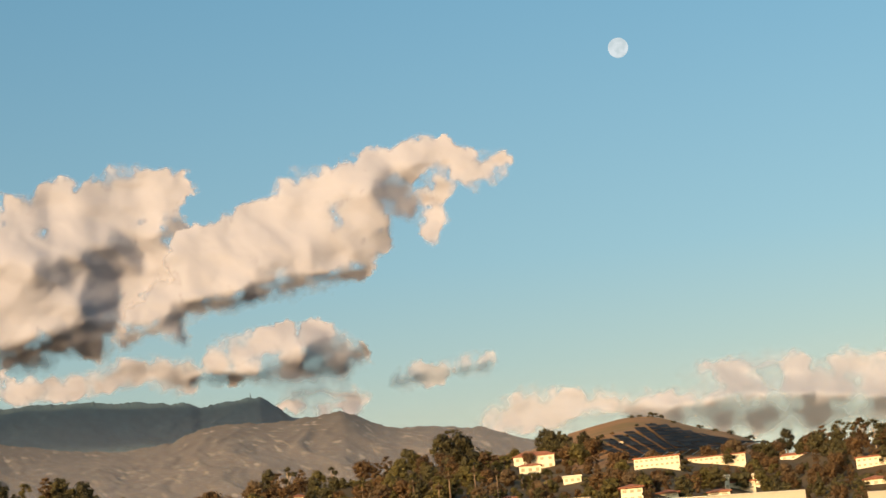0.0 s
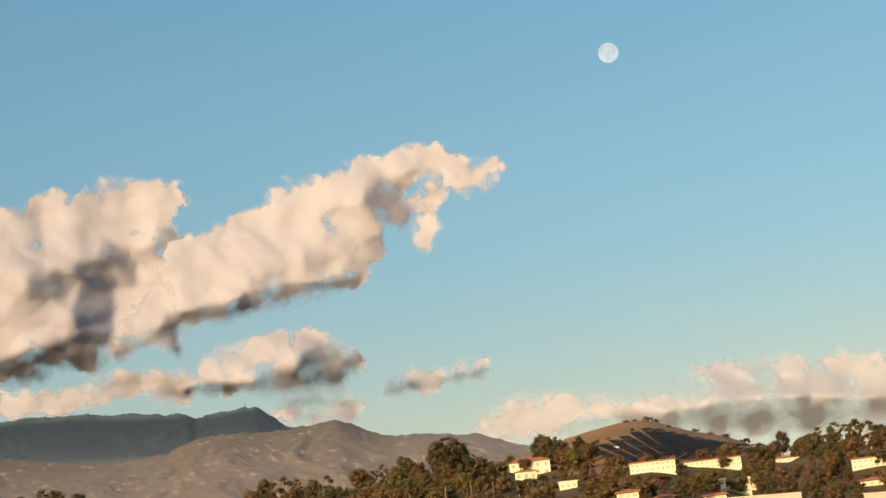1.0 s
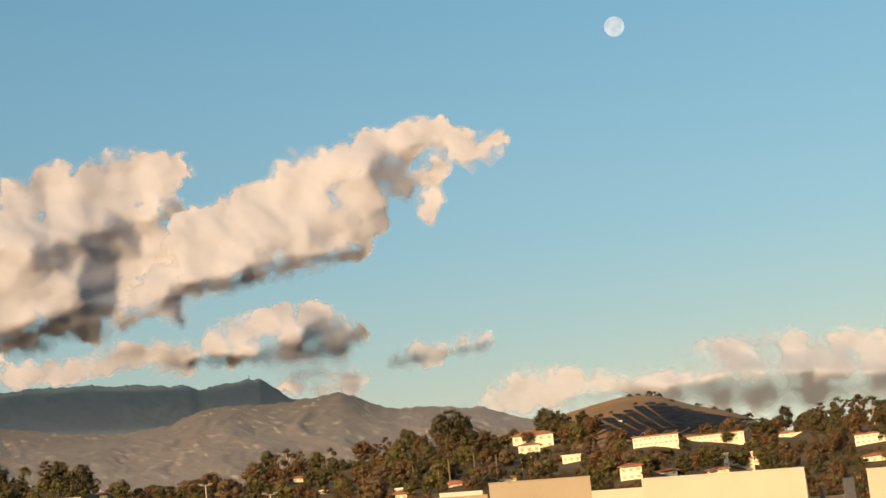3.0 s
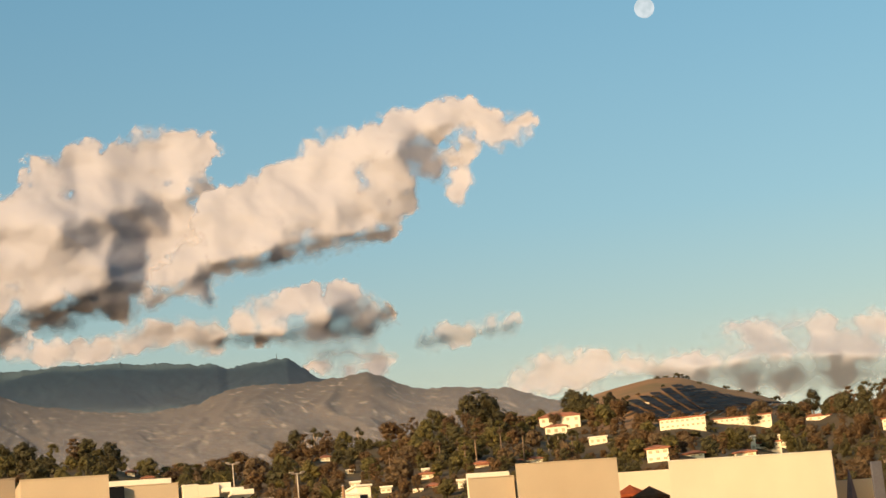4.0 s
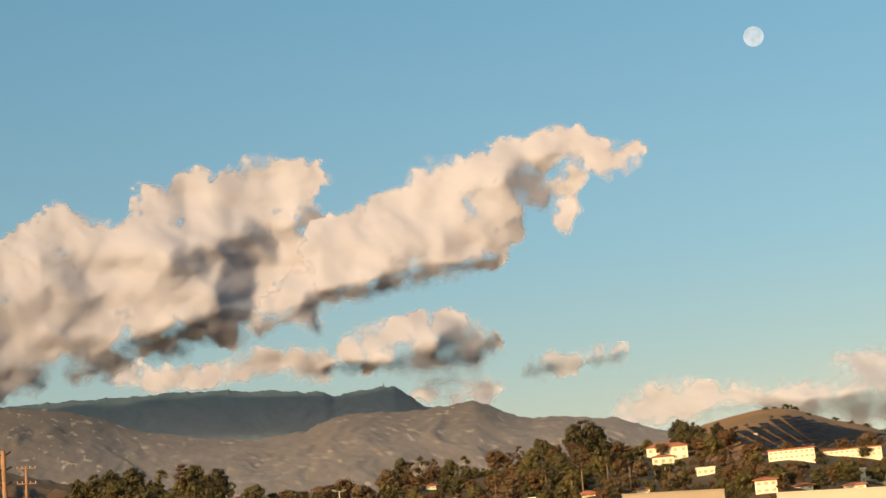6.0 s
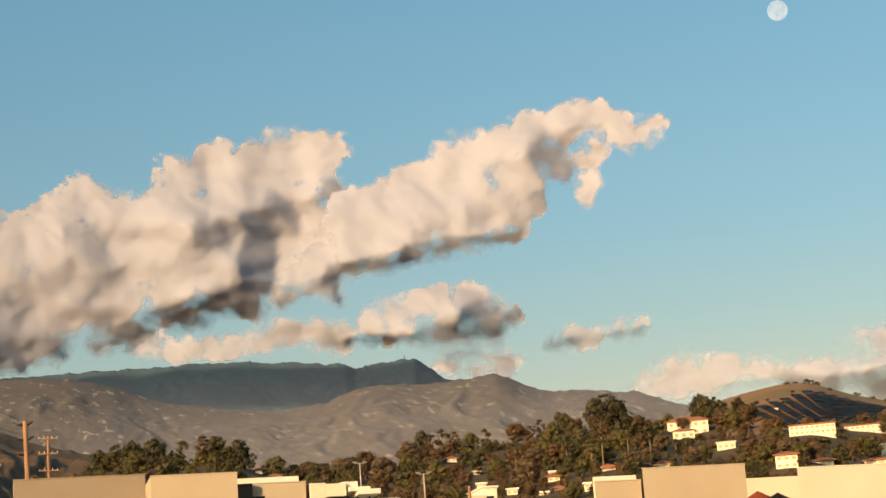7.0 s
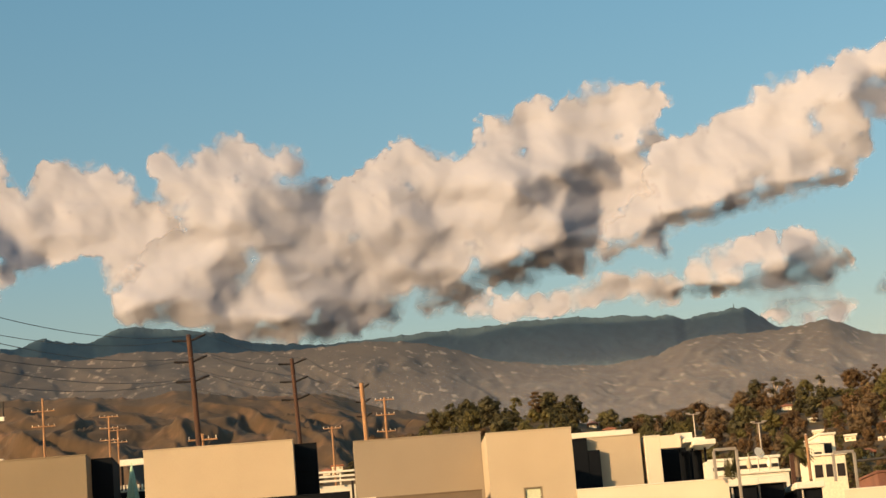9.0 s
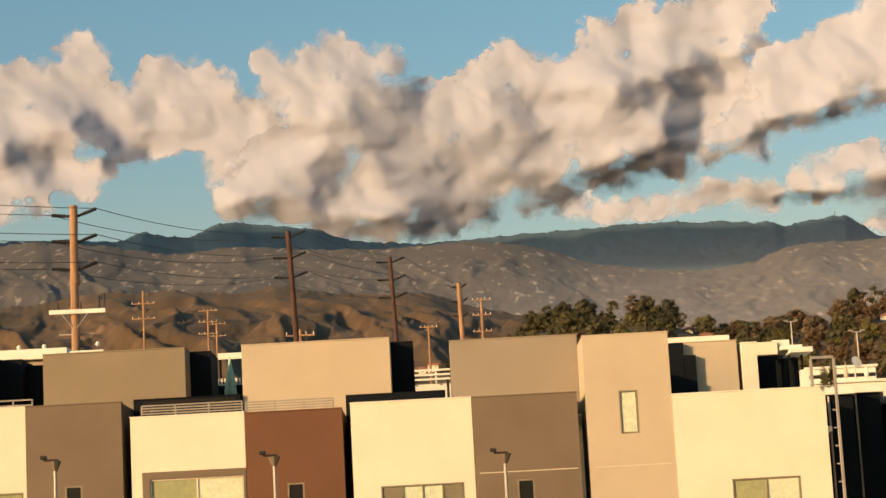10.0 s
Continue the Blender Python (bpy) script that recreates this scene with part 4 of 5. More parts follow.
def roof_ladder(x0, x1, y, top, label):
    l = base("roof_ladder", pose((x0 + x1) / 2, y, -0.1), label, "ladder", "roof ladders")
    w = (x1 - x0) / 2
    top = top + 0.1
    for s in (-1, 1):
        part("stile", box(s * w - 0.06, s * w + 0.06, -0.05, 0.05, 0 if s > 0 else top - 1.15, top, 0.012), M_STEEL, l)
    part("hoop", box(-w, w, -0.05, 0.05, top + 0.001, top + 0.12, 0.012), M_STEEL, l)
    for i in range(7):
        z = top - 2.2 - 0.75 * i
        part("bracket", box(w - 0.20, w - 0.065, -0.03, 0.03, z, z + 0.07, 0.01), M_STEEL, l)
    return l


roof_ladder(15.93, 16.9, 87.2, 10.55, "tall galvanised roof ladder frame against the end house")
roof_ladder(20.98, 21.88, 87.2, 10.05, "tall galvanised roof ladder frame beside a low wall")

# ---- blocks to the right, set at a slant
RIGHT = [
    (25.83, 27.95, 88.3, 11.02, M_TAN, "low tan stucco block with a pale parapet", 0.36),
    (27.97, 32.75, 88.0, 11.48, M_TAN, "tan stucco block with one small dark window", 0.36),
    (35.20, 43.30, 88.0, 11.19, M_CREAM, "wide cream stucco block with plain front", 0.5),
    (46.47, 54.5, 88.0, 10.90, M_CREAM, "cream stucco block beyond a gap", 0.58),
    (20.5, 24.6, 84.0, 8.25, M_CREAM, "low cream wall of a nearer house", 0.3),
    (24.62, 27.4, 83.8, 8.15, M_CREAM, "low cream wall of a nearer house", 0.3),
]
for x0, x1, y, z, m, lb, k in RIGHT:
    plain = x0 == 27.97
    h = row_house(lb, x0, x1, y, 3.0 if y < 85 else 2.2 if plain else 8.0, z, m, [(30.06, 31.09, 7.65, 8.95)] if plain else (), k, M_WHITE if m is M_CREAM else m)
    if plain:
        window(h, 30.06 - (x0 + x1) / 2, 31.09 - (x0 + x1) / 2, 7.65, 8.95, ["dark"])
h = base("rear_parapet", pose(26.9, 88.8, 9.0), "pale parapet wall lit by the sun", "wall")
part("wall", sheared(box(-1.0, 1.0, 0, 0.3, 0, 2.32, 0.02), 0, 0.4), M_WHITE, h)
h = base("side_wall", pose(26.1, 89.0, 0), "low tan side wall with a rail", "wall")
part("wall", box(-0.75, 0.2, 1.5, 2.5, -0.1, 10.0, 0.02), M_GREIGE, h)
part("coping", box(-0.8, 0.22, 1.4, 2.55, 10.0, 10.35, 0.02), M_WHITE, h)
# deck between two blocks, with a parasol, a gazebo and a covered grill
dk = base("roof_deck", pose(34.0, 89.5, 0), "roof deck with a cream back wall", "house")
part("floor", box(-1.0, 5.4, 1.0, 8.39, -0.1, 8.4), M_GREIGE, dk)
part("back_wall", box(2.0, 5.4, 8.4, 8.7, -0.1, 11.88, 0.02), M_CREAM, dk)
open_canopy(35.5, 94.0, 8.4, 2.45, 0.95, M_ORANGE, "open orange-red patio umbrella on a roof deck")
open_canopy(35.95, 92.6, 8.4, 2.2, 1.0, M_BROWNCLOTH, "brown four-sided gazebo canopy on a roof deck", 0.5, 4)
gr = base("covered_grill", pose(34.3, 90.6, 8.4), "black covered grill on a roof deck", "grill")
part("cover", box(-0.75, 0.9, -0.3, 0.3, 0.0, 1.25, 0.12), M_DARK, gr)
dk = base("roof_deck", pose(45.0, 91.5, 0), "tan roof deck wall between two blocks", "house")
part("wall", box(-1.5, 2.4, 0, 5.0, -0.1, 10.15, 0.02), M_TAN, dk)
closed_umbrella(45.35, 90.6, 8.0, 2.55, M_PURPLE, "closed purple-grey patio umbrella beside a wall")
st = base("umbrella_ledge", pose(45.3, 90.6, 0), "low concrete ledge in front of the deck wall", "wall")
part("wall", box(-0.8, 0.8, -0.4, 0.5, -0.1, 8.0, 0.02), M_GREIGE, st)
M_GREYBLUE = mat("blue_grey_panel", (0.10, 0.10, 0.12), 0.7, None, 1, 10, 0.0)
sp = base("side_screen", pose(46.1, 89.0, 0), "blue-grey screen beside the cream block", "screen")
part("panel", box(-0.35, 0.2, 0, 0.15, -0.1, 10.7, 0.02), M_GREYBLUE, sp)


# ---------------------------------------------------------------- street lamps and poles
def car_park_lamp(x, y, top):
    l = base("car_park_lamp", pose(x, y, -0.05), "square bronze car park lamp on a pale pole", "street lamp", "car park lamps")
    part("pole", rod((0, 0, 0), (0, 0, top - 0.15), 0.07, 0.06, 12), M_STEEL, l)
    bm = bmesh.new()
    lo, hi = [[bm.verts.new((r * math.cos(2 * math.pi * i / 8), r * math.sin(2 * math.pi * i / 8), z)) for i in range(8)] for z, r in ((top - 0.38, 0.085), (top - 0.05, 0.22))]
    for i in range(8):
        bm.faces.new((lo[i], lo[(i + 1) % 8], hi[(i + 1) % 8], hi[i]))
    bm.faces.new(hi)
    bm.faces.new(lo[::-1])
    part("head", bm, M_TAUPE, l, "tapered bronze lamp housing")
    part("camera_arm", box(-0.38, 0.12, -0.05, 0.05, top - 0.04, top + 0.03, 0.01), M_DARK, l)
    part("side_light", box(-0.5, -0.28, -0.12, 0.12, top + 0.031, top + 0.16, 0.03), M_DARK, l, "small dark floodlight")
    return l


car_park_lamp(-13.11, 72, 6.95)
car_park_lamp(-5.57, 72, 6.72)
car_park_lamp(2.37, 72, 6.40)


def ground_under(x, y):
    return float(ground_z(math.degrees(math.atan2(x, y)), math.hypot(x, y))) - 0.3


def line_pole(x, y, top, material, r, arms, arm_len, label, lean=0.0):
    """A wooden pole with pairs of line-post arms: the left ones level, the right ones raised."""
    z0 = ground_under(x, y)
    p = base("utility_pole", pose(x, y, z0, 0, lean, 0), label, "utility pole", "utility poles")
    t = top - z0
    bm = bmesh.new()
    n, segs = 14, 10
    rings = []
    for i in range(segs + 1):
        f = i / segs
        rr = r * (1.25 - 0.3 * f)
        ox, oy = 0.03 * math.sin(7 * f + x), 0.03 * math.cos(5 * f + y)
        rings.append([bm.verts.new((ox + rr * math.cos(2 * math.pi * k / n), oy + rr * math.sin(2 * math.pi * k / n), t * f)) for k in range(n)])
    for a, b in zip(rings, rings[1:]):
        for k in range(n):
            bm.faces.new((a[k], a[(k + 1) % n], b[(k + 1) % n], b[k]))
    bm.faces.new(rings[-1])
    part("pole", bm, material, p)
    tips = []
    for z in arms:
        za = z - z0
        for s in (-1, 1):
            up = 0.0 if s < 0 else 0.30
            a, b = Vector((s * r * 0.8, 0, za - 0.1)), Vector((s * arm_len / 2, 0, za + up))
            arm = part("crossarm", rod(a, b, 0.085, 0.075, 8), M_DARK, p, "dark line-post insulator arm")
            for i in range(5):
                c = a.lerp(b, 0.35 + 0.14 * i)
                d = (b - a).normalized() * 0.04
                part("insulator_shed", rod(c - d, c + d, 0.115, 0.115, 8), M_DARK, arm)
            tips.append(Matrix(p.matrix_world) @ b)
    return p, tips


P1, T1 = line_pole(-20.28, 118, 24.76, M_WOOD, 0.24, [24.25, 22.73, 21.13], 2.6, "tall weathered wooden utility pole with line-post arms", 0.5)
P2, T2 = line_pole(-10.02, 165, 31.0, M_WOODDARK, 0.22, [30.6, 28.9, 27.3], 2.7, "dark creosoted utility pole with three pairs of arms", -2.0)
P3, T3 = line_pole(-2.68, 195, 33.3, M_WOODDARK, 0.20, [32.9, 31.2, 29.5], 2.7, "dark creosoted utility pole with three pairs of arms", -1.5)
P4, T4 = line_pole(4.06, 240, 37.1, M_WOOD, 0.28, [36.7, 35.0, 33.3], 1.7, "weathered wooden utility pole with short arms", -0.8)
# equipment on the first pole
part("transformer_arm", box(-1.45, 1.75, -0.36, -0.22, 18.45 - ground_under(-20.28, 118), 18.70 - ground_under(-20.28, 118), 0.02), M_WHITE, P1, "pale timber crossarm")
for dx, hgt in ((1.4, 0.75), (1.68, 0.85), (-0.95, 0.45), (0.35, 0.4)):
    zz = 18.71 - ground_under(-20.28, 118)
    part("cutout", rod((dx, -0.28, zz), (dx, -0.28, zz + hgt), 0.06, 0.04, 8), M_DARK, P1, "dark fused cutout switch")
for s in (-1, 1):
    zz = 18.45 - ground_under(-20.28, 118)
    part("brace", rod((s * 0.75, -0.29, zz), (s * 0.16, -0.26, zz - 0.75), 0.035, 0.035, 6), M_STEEL, P1)
zz = 20.2 - ground_under(-20.28, 118)
part("splice_band", rod((0, 0, zz), (0, 0, zz + 0.55), 0.30, 0.29, 14), M_WOOD, P1)
part("low_arm", box(-1.0, 1.0, 0.24, 0.34, 17.3 - ground_under(-20.28, 118), 17.38 - ground_under(-20.28, 118), 0.01), M_RAIL, P1)


def cable(a, b, sag, r=0.022, n=18):
    pts = [a.lerp(b, i / n) - Vector((0, 0, sag * 4 * (i / n) * (1 - i / n))) for i in range(n + 1)]
    cu = bpy.data.curves.new("overhead_cable", "CURVE")
    cu.dimensions = "3D"
    cu.bevel_depth, cu.bevel_resolution = r, 1
    sp = cu.splines.new("POLY")
    sp.points.add(n)
    for p, q in zip(sp.points, pts):
        p.co = (*q, 1)
    cu.materials.append(M_WIRE)
    return tagged(new("overhead_cable", cu), "thin dark power cable sagging between poles", "cable", "overhead cables")


for i in range(6):
    cable(T1[i], T2[i], 0.75)
    cable(T2[i], T3[i], 0.45, 0.018)
    cable(T3[i], T4[i], 0.5, 0.016)
    cable(T1[i] + Vector((-30, -22, 1.2 - 0.2 * i)), T1[i], 0.7)


def wood_pole(x, y, top, arms, arm_len, label, material=M_WOOD, r=0.16):
    z0 = ground_under(x, y)
    p = base("utility_pole", pose(x, y, z0), label, "utility pole", "small utility poles")
    part("pole", rod((0, 0, 0), (0, 0, top - z0), r * 1.2, r, 10), material, p)
    for dz in arms:
        arm = part("crossarm", box(-arm_len / 2, arm_len / 2, -r - 0.14, -r, top - z0 - dz - 0.07, top - z0 - dz + 0.07, 0.01), M_WOOD, p)
        for k in (-0.46, -0.2, 0.2, 0.46):
            part("insulator", rod((k * arm_len, -r - 0.07, top - z0 - dz + 0.071), (k * arm_len, -r - 0.07, top - z0 - dz + 0.30), 0.05, 0.03, 6), M_WHITE, arm)
    return p


wood_pole(-41.3, 300, 47.2, (1.9, 4.1), 3.4, "slim wooden utility pole with two crossarms")
wood_pole(-35.2, 330, 48.2, (0.2, 2.0, 3.9), 3.0, "slim wooden utility pole with three crossarms")
wood_pole(-35.1, 342, 47.6, (0.2, 2.2), 3.0, "slim wooden utility pole with two crossarms")
wood_pole(6.75, 262, 38.3, (0.3, 2.2, 4.3), 2.4, "wooden utility pole with three short crossarms")
wood_pole(-0.1, 300, 40.0, (0.3,), 2.6, "slim wooden utility pole with one crossarm")
wood_pole(-10.6, 170, 23.6, (0.5,), 2.4, "low wooden pole with one crossarm", M_WOOD, 0.12)


def tall_lamp(x, y, top, w, label, z0=None):
    z0 = ground_under(x, y) if z0 is None else z0
    l = base("street_lamp", pose(x, y, z0), label, "street lamp", "far street lamps")
    part("pole", rod((0, 0, 0), (0, 0, top - z0 - 0.1), 0.10, 0.07, 8), M_STEEL, l)
    part("arm", box(-w / 2, w / 2, -0.06, 0.06, top - z0 - 0.099, top - z0, 0.01), M_STEEL, l)
    for s in (-1, 1):
        part("head", box(s * w / 2 - 0.2, s * w / 2 + 0.2, -0.15, 0.15, top - z0 + 0.001, top - z0 + 0.13, 0.03), M_STEEL, l)
    return l


tall_lamp(34.95, 200, 25.8, 1.0, "tall twin-headed lamp on a galvanised pole")
tall_lamp(37.1, 180, 22.2, 1.0, "tall twin-headed lamp on a galvanised pole")
tall_lamp(36.4, 236, 27.4, 1.1, "tall twin-headed lamp on a galvanised pole")
rp = base("plain_pole", pose(22.85, 100, ground_under(22.85, 100)), "plain rust-coloured pole behind the roofs", "pole")
part("pole", rod((0, 0, 0), (0, 0, 12.3 - ground_under(22.85, 100)), 0.09, 0.07, 10), M_WOOD, rp)
part("cap", rod((0, 0, 12.301 - ground_under(22.85, 100)), (0, 0, 12.36 - ground_under(22.85, 100)), 0.085, 0.06, 10), M_STEEL, rp)

# ---- jumble of white buildings in the gap between the houses
def block_house(x0, x1, y, z, dp, material, label, roof=M_WHITE, wins=0):
    z0 = ground_under((x0 + x1) / 2, y) - 1
    h = base("white_house", pose((x0 + x1) / 2, y, z0), label, "house", "white houses in the gap")
    w = (x1 - x0) / 2
    part("wall", box(-w, w, 0, dp, 0, z - z0, 0.03), material, h)
    part("roof_edge", box(-w - 0.12, w + 0.12, -0.12, dp, z - z0 + 0.001, z - z0 + 0.16, 0.03), roof, h)
    for i in range(wins):
        x = -w + 2 * w * (i + 0.5) / wins
        part("window", box(x - 0.28, x + 0.28, -0.03, 0.05, z - z0 - 1.5, z - z0 - 0.6, 0.01), M_DARK, h)
    return h


block_house(21.9, 26.2, 120, 12.4, 6, M_WHITE, "white low house with a flat roof", wins=4)
upper = block_house(22.2, 26.3, 123, 13.55, 5, M_WHITE, "white stepped upper storey", wins=0)
_z = 13.0 - upper.matrix_world.translation.z
# dark boxes on the wall stand in for shade below the roof edge
for _x0, _x1 in ((-2.0, -0.7), (-0.62, 0.75), (0.85, 2.0)):
    part("opening", box(_x0, _x1, -0.03, 0.05, _z, _z + 0.22, 0.01), M_DARK, upper, "long dark box put in for the shaded gap under the roof edge")
for _x, _h, _m, _lab in ((24.15, 1.05, M_TAN, "closed beige parasol on a roof terrace"), (25.35, 0.85, M_HOUSE, "closed white parasol on a roof terrace")):
    ps = base("parasol", pose(_x, 121.2, 12.56), _lab, "parasol", "closed parasols")
    part("foot", rod((0, 0, 0), (0, 0, 0.06), 0.2, 0.18, 10), M_STEEL, ps)
    part("pole", rod((0, 0, 0.06), (0, 0, _h + 0.12), 0.025, 0.02, 6), M_STEEL, ps)
    cv = bmesh.new()
    add_rod(cv, (0, 0, 0.28), (0, 0, 0.45), 0.10, 0.16, 9)
    add_rod(cv, (0, 0, 0.451), (0, 0, _h), 0.16, 0.03, 9)
    part("canopy", cv, _m, ps)
ds = base("satellite_dish", pose(24.75, 121.4, 12.56), "small white satellite dish on a roof mast", "satellite dish")
part("mast", rod((0, 0, 0), (0, 0, 1.0), 0.035, 0.03, 6), M_STEEL, ds)
part("reflector", rod((0, -0.08, 1.1), (0.08, -0.22, 1.16), 0.16, 0.36, 14), M_WHITE, ds)
part("feed_arm", rod((0.05, -0.2, 0.95), (0.25, -0.62, 1.2), 0.02, 0.02, 6), M_STEEL, ds)
_g = ground_under(26.1, 118.5)
post = base("timber_post", pose(26.1, 118.5, _g), "dark brown timber post behind the roofs", "post")
part("post", box(-0.12, 0.12, -0.12, 0.12, 0, 13.2 - _g, 0.02), M_WOODDARK, post)
part("cap", box(-0.15, 0.15, -0.15, 0.15, 13.201 - _g, 13.26 - _g, 0.01), M_WOODDARK, post)
block_house(34.5, 35.5, 150, 16.9, 5, M_HOUSE, "white stacked apartment end", wins=1)
block_house(35.5, 36.6, 151, 17.6, 5, M_HOUSE, "white stacked apartment end", wins=1)
block_house(33.6, 36.0, 146, 15.6, 4, M_HOUSE, "white low apartment wing", wins=3)
M_BRICK = mat("red_brick_wall", (0.22, 0.095, 0.065), 0.9, (0.16, 0.07, 0.05), 0.8, 9, 0.3)
block_house(36.6, 39.7, 140, 13.6, 6, M_BRICK, "brick-red stucco building behind the wall", M_BRICK, 0)
cable(Vector((25.0, 100, 10.85)), Vector((29.4, 100, 11.15)), 0.05, 0.07)


# ---------------------------------------------------------------- trees
def leaf_quads(verts, faces, rs, centre, radius, count, size, flat=0.75):
    d = rs.normal(size=(count, 3))
    d /= np.linalg.norm(d, axis=1)[:, None]
    p = centre + d * radius * rs.uniform(0.70, 1.32, (count, 1)) * np.array([1, 1, flat])
    a = np.cross(d, rs.normal(size=(count, 3)))
    a /= np.linalg.norm(a, axis=1)[:, None]
    b = np.cross(d, a) + 0.28 * rs.normal(size=(count, 3))
    s = size * rs.uniform(0.45, 1.15, (count, 1))
    for q, u, v in zip(p, a * s, b * s):
        i = len(verts)
        verts.extend([tuple(q - u), tuple(q - v * 0.5), tuple(q + u), tuple(q + v * 0.6)])
        faces.append((i, i + 1, i + 2, i + 3))


def leaf_core(verts, faces, rs, centre, radius, flat):
    bm = bmesh.new()
    bmesh.ops.create_icosphere(bm, subdivisions=1, radius=radius)
    i = len(verts)
    for v in bm.verts:
        k = rs.uniform(0.45, 1.15)
        verts.append((centre[0] + v.co.x * k, centre[1] + v.co.y * k, centre[2] + v.co.z * k * flat))
    bm.verts.index_update()
    for f in bm.faces:
        faces.append(tuple(i + v.index for v in f.verts))
    bm.free()


def tree(kind, h, w, seed, leaves, bark, label):
    """A tree: a tapered trunk with limbs, and a crown of leaf clumps at the limbs' ends."""
    rs = np.random.RandomState(seed)
    t = base("tree", pose(0, 0, 0), label, "tree", "hillside trees")
    bm = bmesh.new()
    verts, faces = [], []
    if kind == "round":
        add_rod(bm, (0, 0, -1.5), (0, 0, 0.45 * h), 0.035 * h, 0.02 * h, 7)
        spots = []
        for i in range(34):
            a, u = rs.uniform(0, 2 * math.pi), rs.uniform(-0.75, 1.0)
            k = math.sqrt(max(0.05, 1 - u * u)) * rs.uniform(0.35, 0.95)
            spots.append((0.42 * w * k * math.cos(a), 0.42 * w * k * math.sin(a), h * (0.50 + 0.40 * u), rs.uniform(0.08, 0.22) * w))
        limbs, flat, size, per = 6, 0.85, 0.045 * h, 48
    elif kind == "tall":
        add_rod(bm, (0, 0, -1.5), (0.03 * h, 0, 0.72 * h), 0.022 * h, 0.010 * h, 7)
        spots = []
        for i in range(26):
            z = rs.uniform(0.16, 1.0)
            k = 0.5 * w * (1 - 0.55 * abs(z - 0.68) / 0.32) * rs.uniform(0.25, 1.0)
            a = rs.uniform(0, 2 * math.pi)
            spots.append((k * math.cos(a), k * math.sin(a), h * z * 0.95, rs.uniform(0.11, 0.20) * w))
        limbs, flat, size, per = 9, 0.62, 0.027 * h, 46
    elif kind == "column":
        add_rod(bm, (0, 0, -1.5), (0, 0, 0.8 * h), 0.02 * h, 0.008 * h, 7)
        spots = []
        for i in range(22):
            z = rs.uniform(0.12, 1.0)
            k = 0.28 * w * math.sqrt(max(0.02, 1.05 - z)) * rs.uniform(0.3, 1)
            a = rs.uniform(0, 2 * math.pi)
            spots.append((k * math.cos(a), k * math.sin(a), h * z * 0.95, rs.uniform(0.14, 0.22) * w * (1.2 - 0.7 * z)))
        limbs, flat, size, per = 3, 1.5, 0.035 * h, 32
    else:
        add_rod(bm, (0, 0, -0.8), (0, 0, 0.4 * h), 0.03 * h, 0.02 * h, 6)
        spots = []
        for i in range(14):
            a, k = rs.uniform(0, 2 * math.pi), rs.uniform(0.1, 1)
            spots.append((0.42 * w * k * math.cos(a), 0.42 * w * k * math.sin(a), h * rs.uniform(0.2, 0.8) * (1.1 - 0.5 * k), rs.uniform(0.13, 0.22) * w))
        limbs, flat, size, per = 3, 0.8, 0.08 * h, 30
    for i, (x, y, z, r) in enumerate(spots):
        leaf_core(verts, faces, rs, (x, y, z), r * 0.82, flat)
        leaf_quads(verts, faces, rs, np.array((x, y, z)), r, per, size, flat)
        if i < limbs:
            add_rod(bm, (0, 0, min(0.42 * h, z * 0.7)), (x * 0.9, y * 0.9, z), 0.012 * h, 0.005 * h, 5)
    part("trunk", bm, bark, t)
    me = bpy.data.meshes.new("crown")
    me.from_pydata(verts, [], faces)
    me.materials.append(leaves)
    c = new("crown", me)
    c.parent = t
    return t


def fan_palm(h, seed, label):
    rs = np.random.RandomState(seed)
    t = base("palm_tree", pose(0, 0, 0), label, "palm tree", "palm trees")
    bm = bmesh.new()
    add_rod(bm, (0, 0, -1.5), (0.1, 0, h * 0.5), 0.30, 0.22, 8)
    add_rod(bm, (0.1, 0, h * 0.5), (0, 0, h * 0.93), 0.22, 0.17, 8)
    part("trunk", bm, M_TRUNK, t)
    for nm, n, lo, hi, ln, m in (("crown", 34, -0.35, 1.2, 1.9, L_PALM), ("skirt", 30, -1.5, -0.7, 2.0, L_DUSTY)):
        v, f = [], []
        for i in range(n):
            a, e = rs.uniform(0, 2 * math.pi), rs.uniform(lo, hi)
            out = np.array((math.cos(a) * math.cos(e), math.sin(a) * math.cos(e), math.sin(e)))
            side = np.cross(out, (0, 0, 1.0))
            side /= np.linalg.norm(side)
            up = np.cross(side, out)
            o = np.array((0, 0, h * 0.95 - (0.5 if nm == "skirt" else 0)))
            stem = o + out * ln * 0.45
            for k in range(-3, 4):
                b = k * 0.36
                tip = stem + (out * math.cos(b) + side * math.sin(b)) * ln * 0.62 - np.array((0, 0, 0.12 * abs(k) * 0.6))
                i0 = len(v)
                wd = side * 0.09 * math.cos(b) - out * 0.09 * math.sin(b)
                mid = (stem + tip) / 2
                v.extend([tuple(stem), tuple(mid - wd), tuple(tip), tuple(mid + wd)])
                f.append((i0, i0 + 1, i0 + 2, i0 + 3))
        me = bpy.data.meshes.new(nm)
        me.from_pydata(v, [], f)
        me.materials.append(m)
        c = new(nm, me)
        c.parent = t
    return t


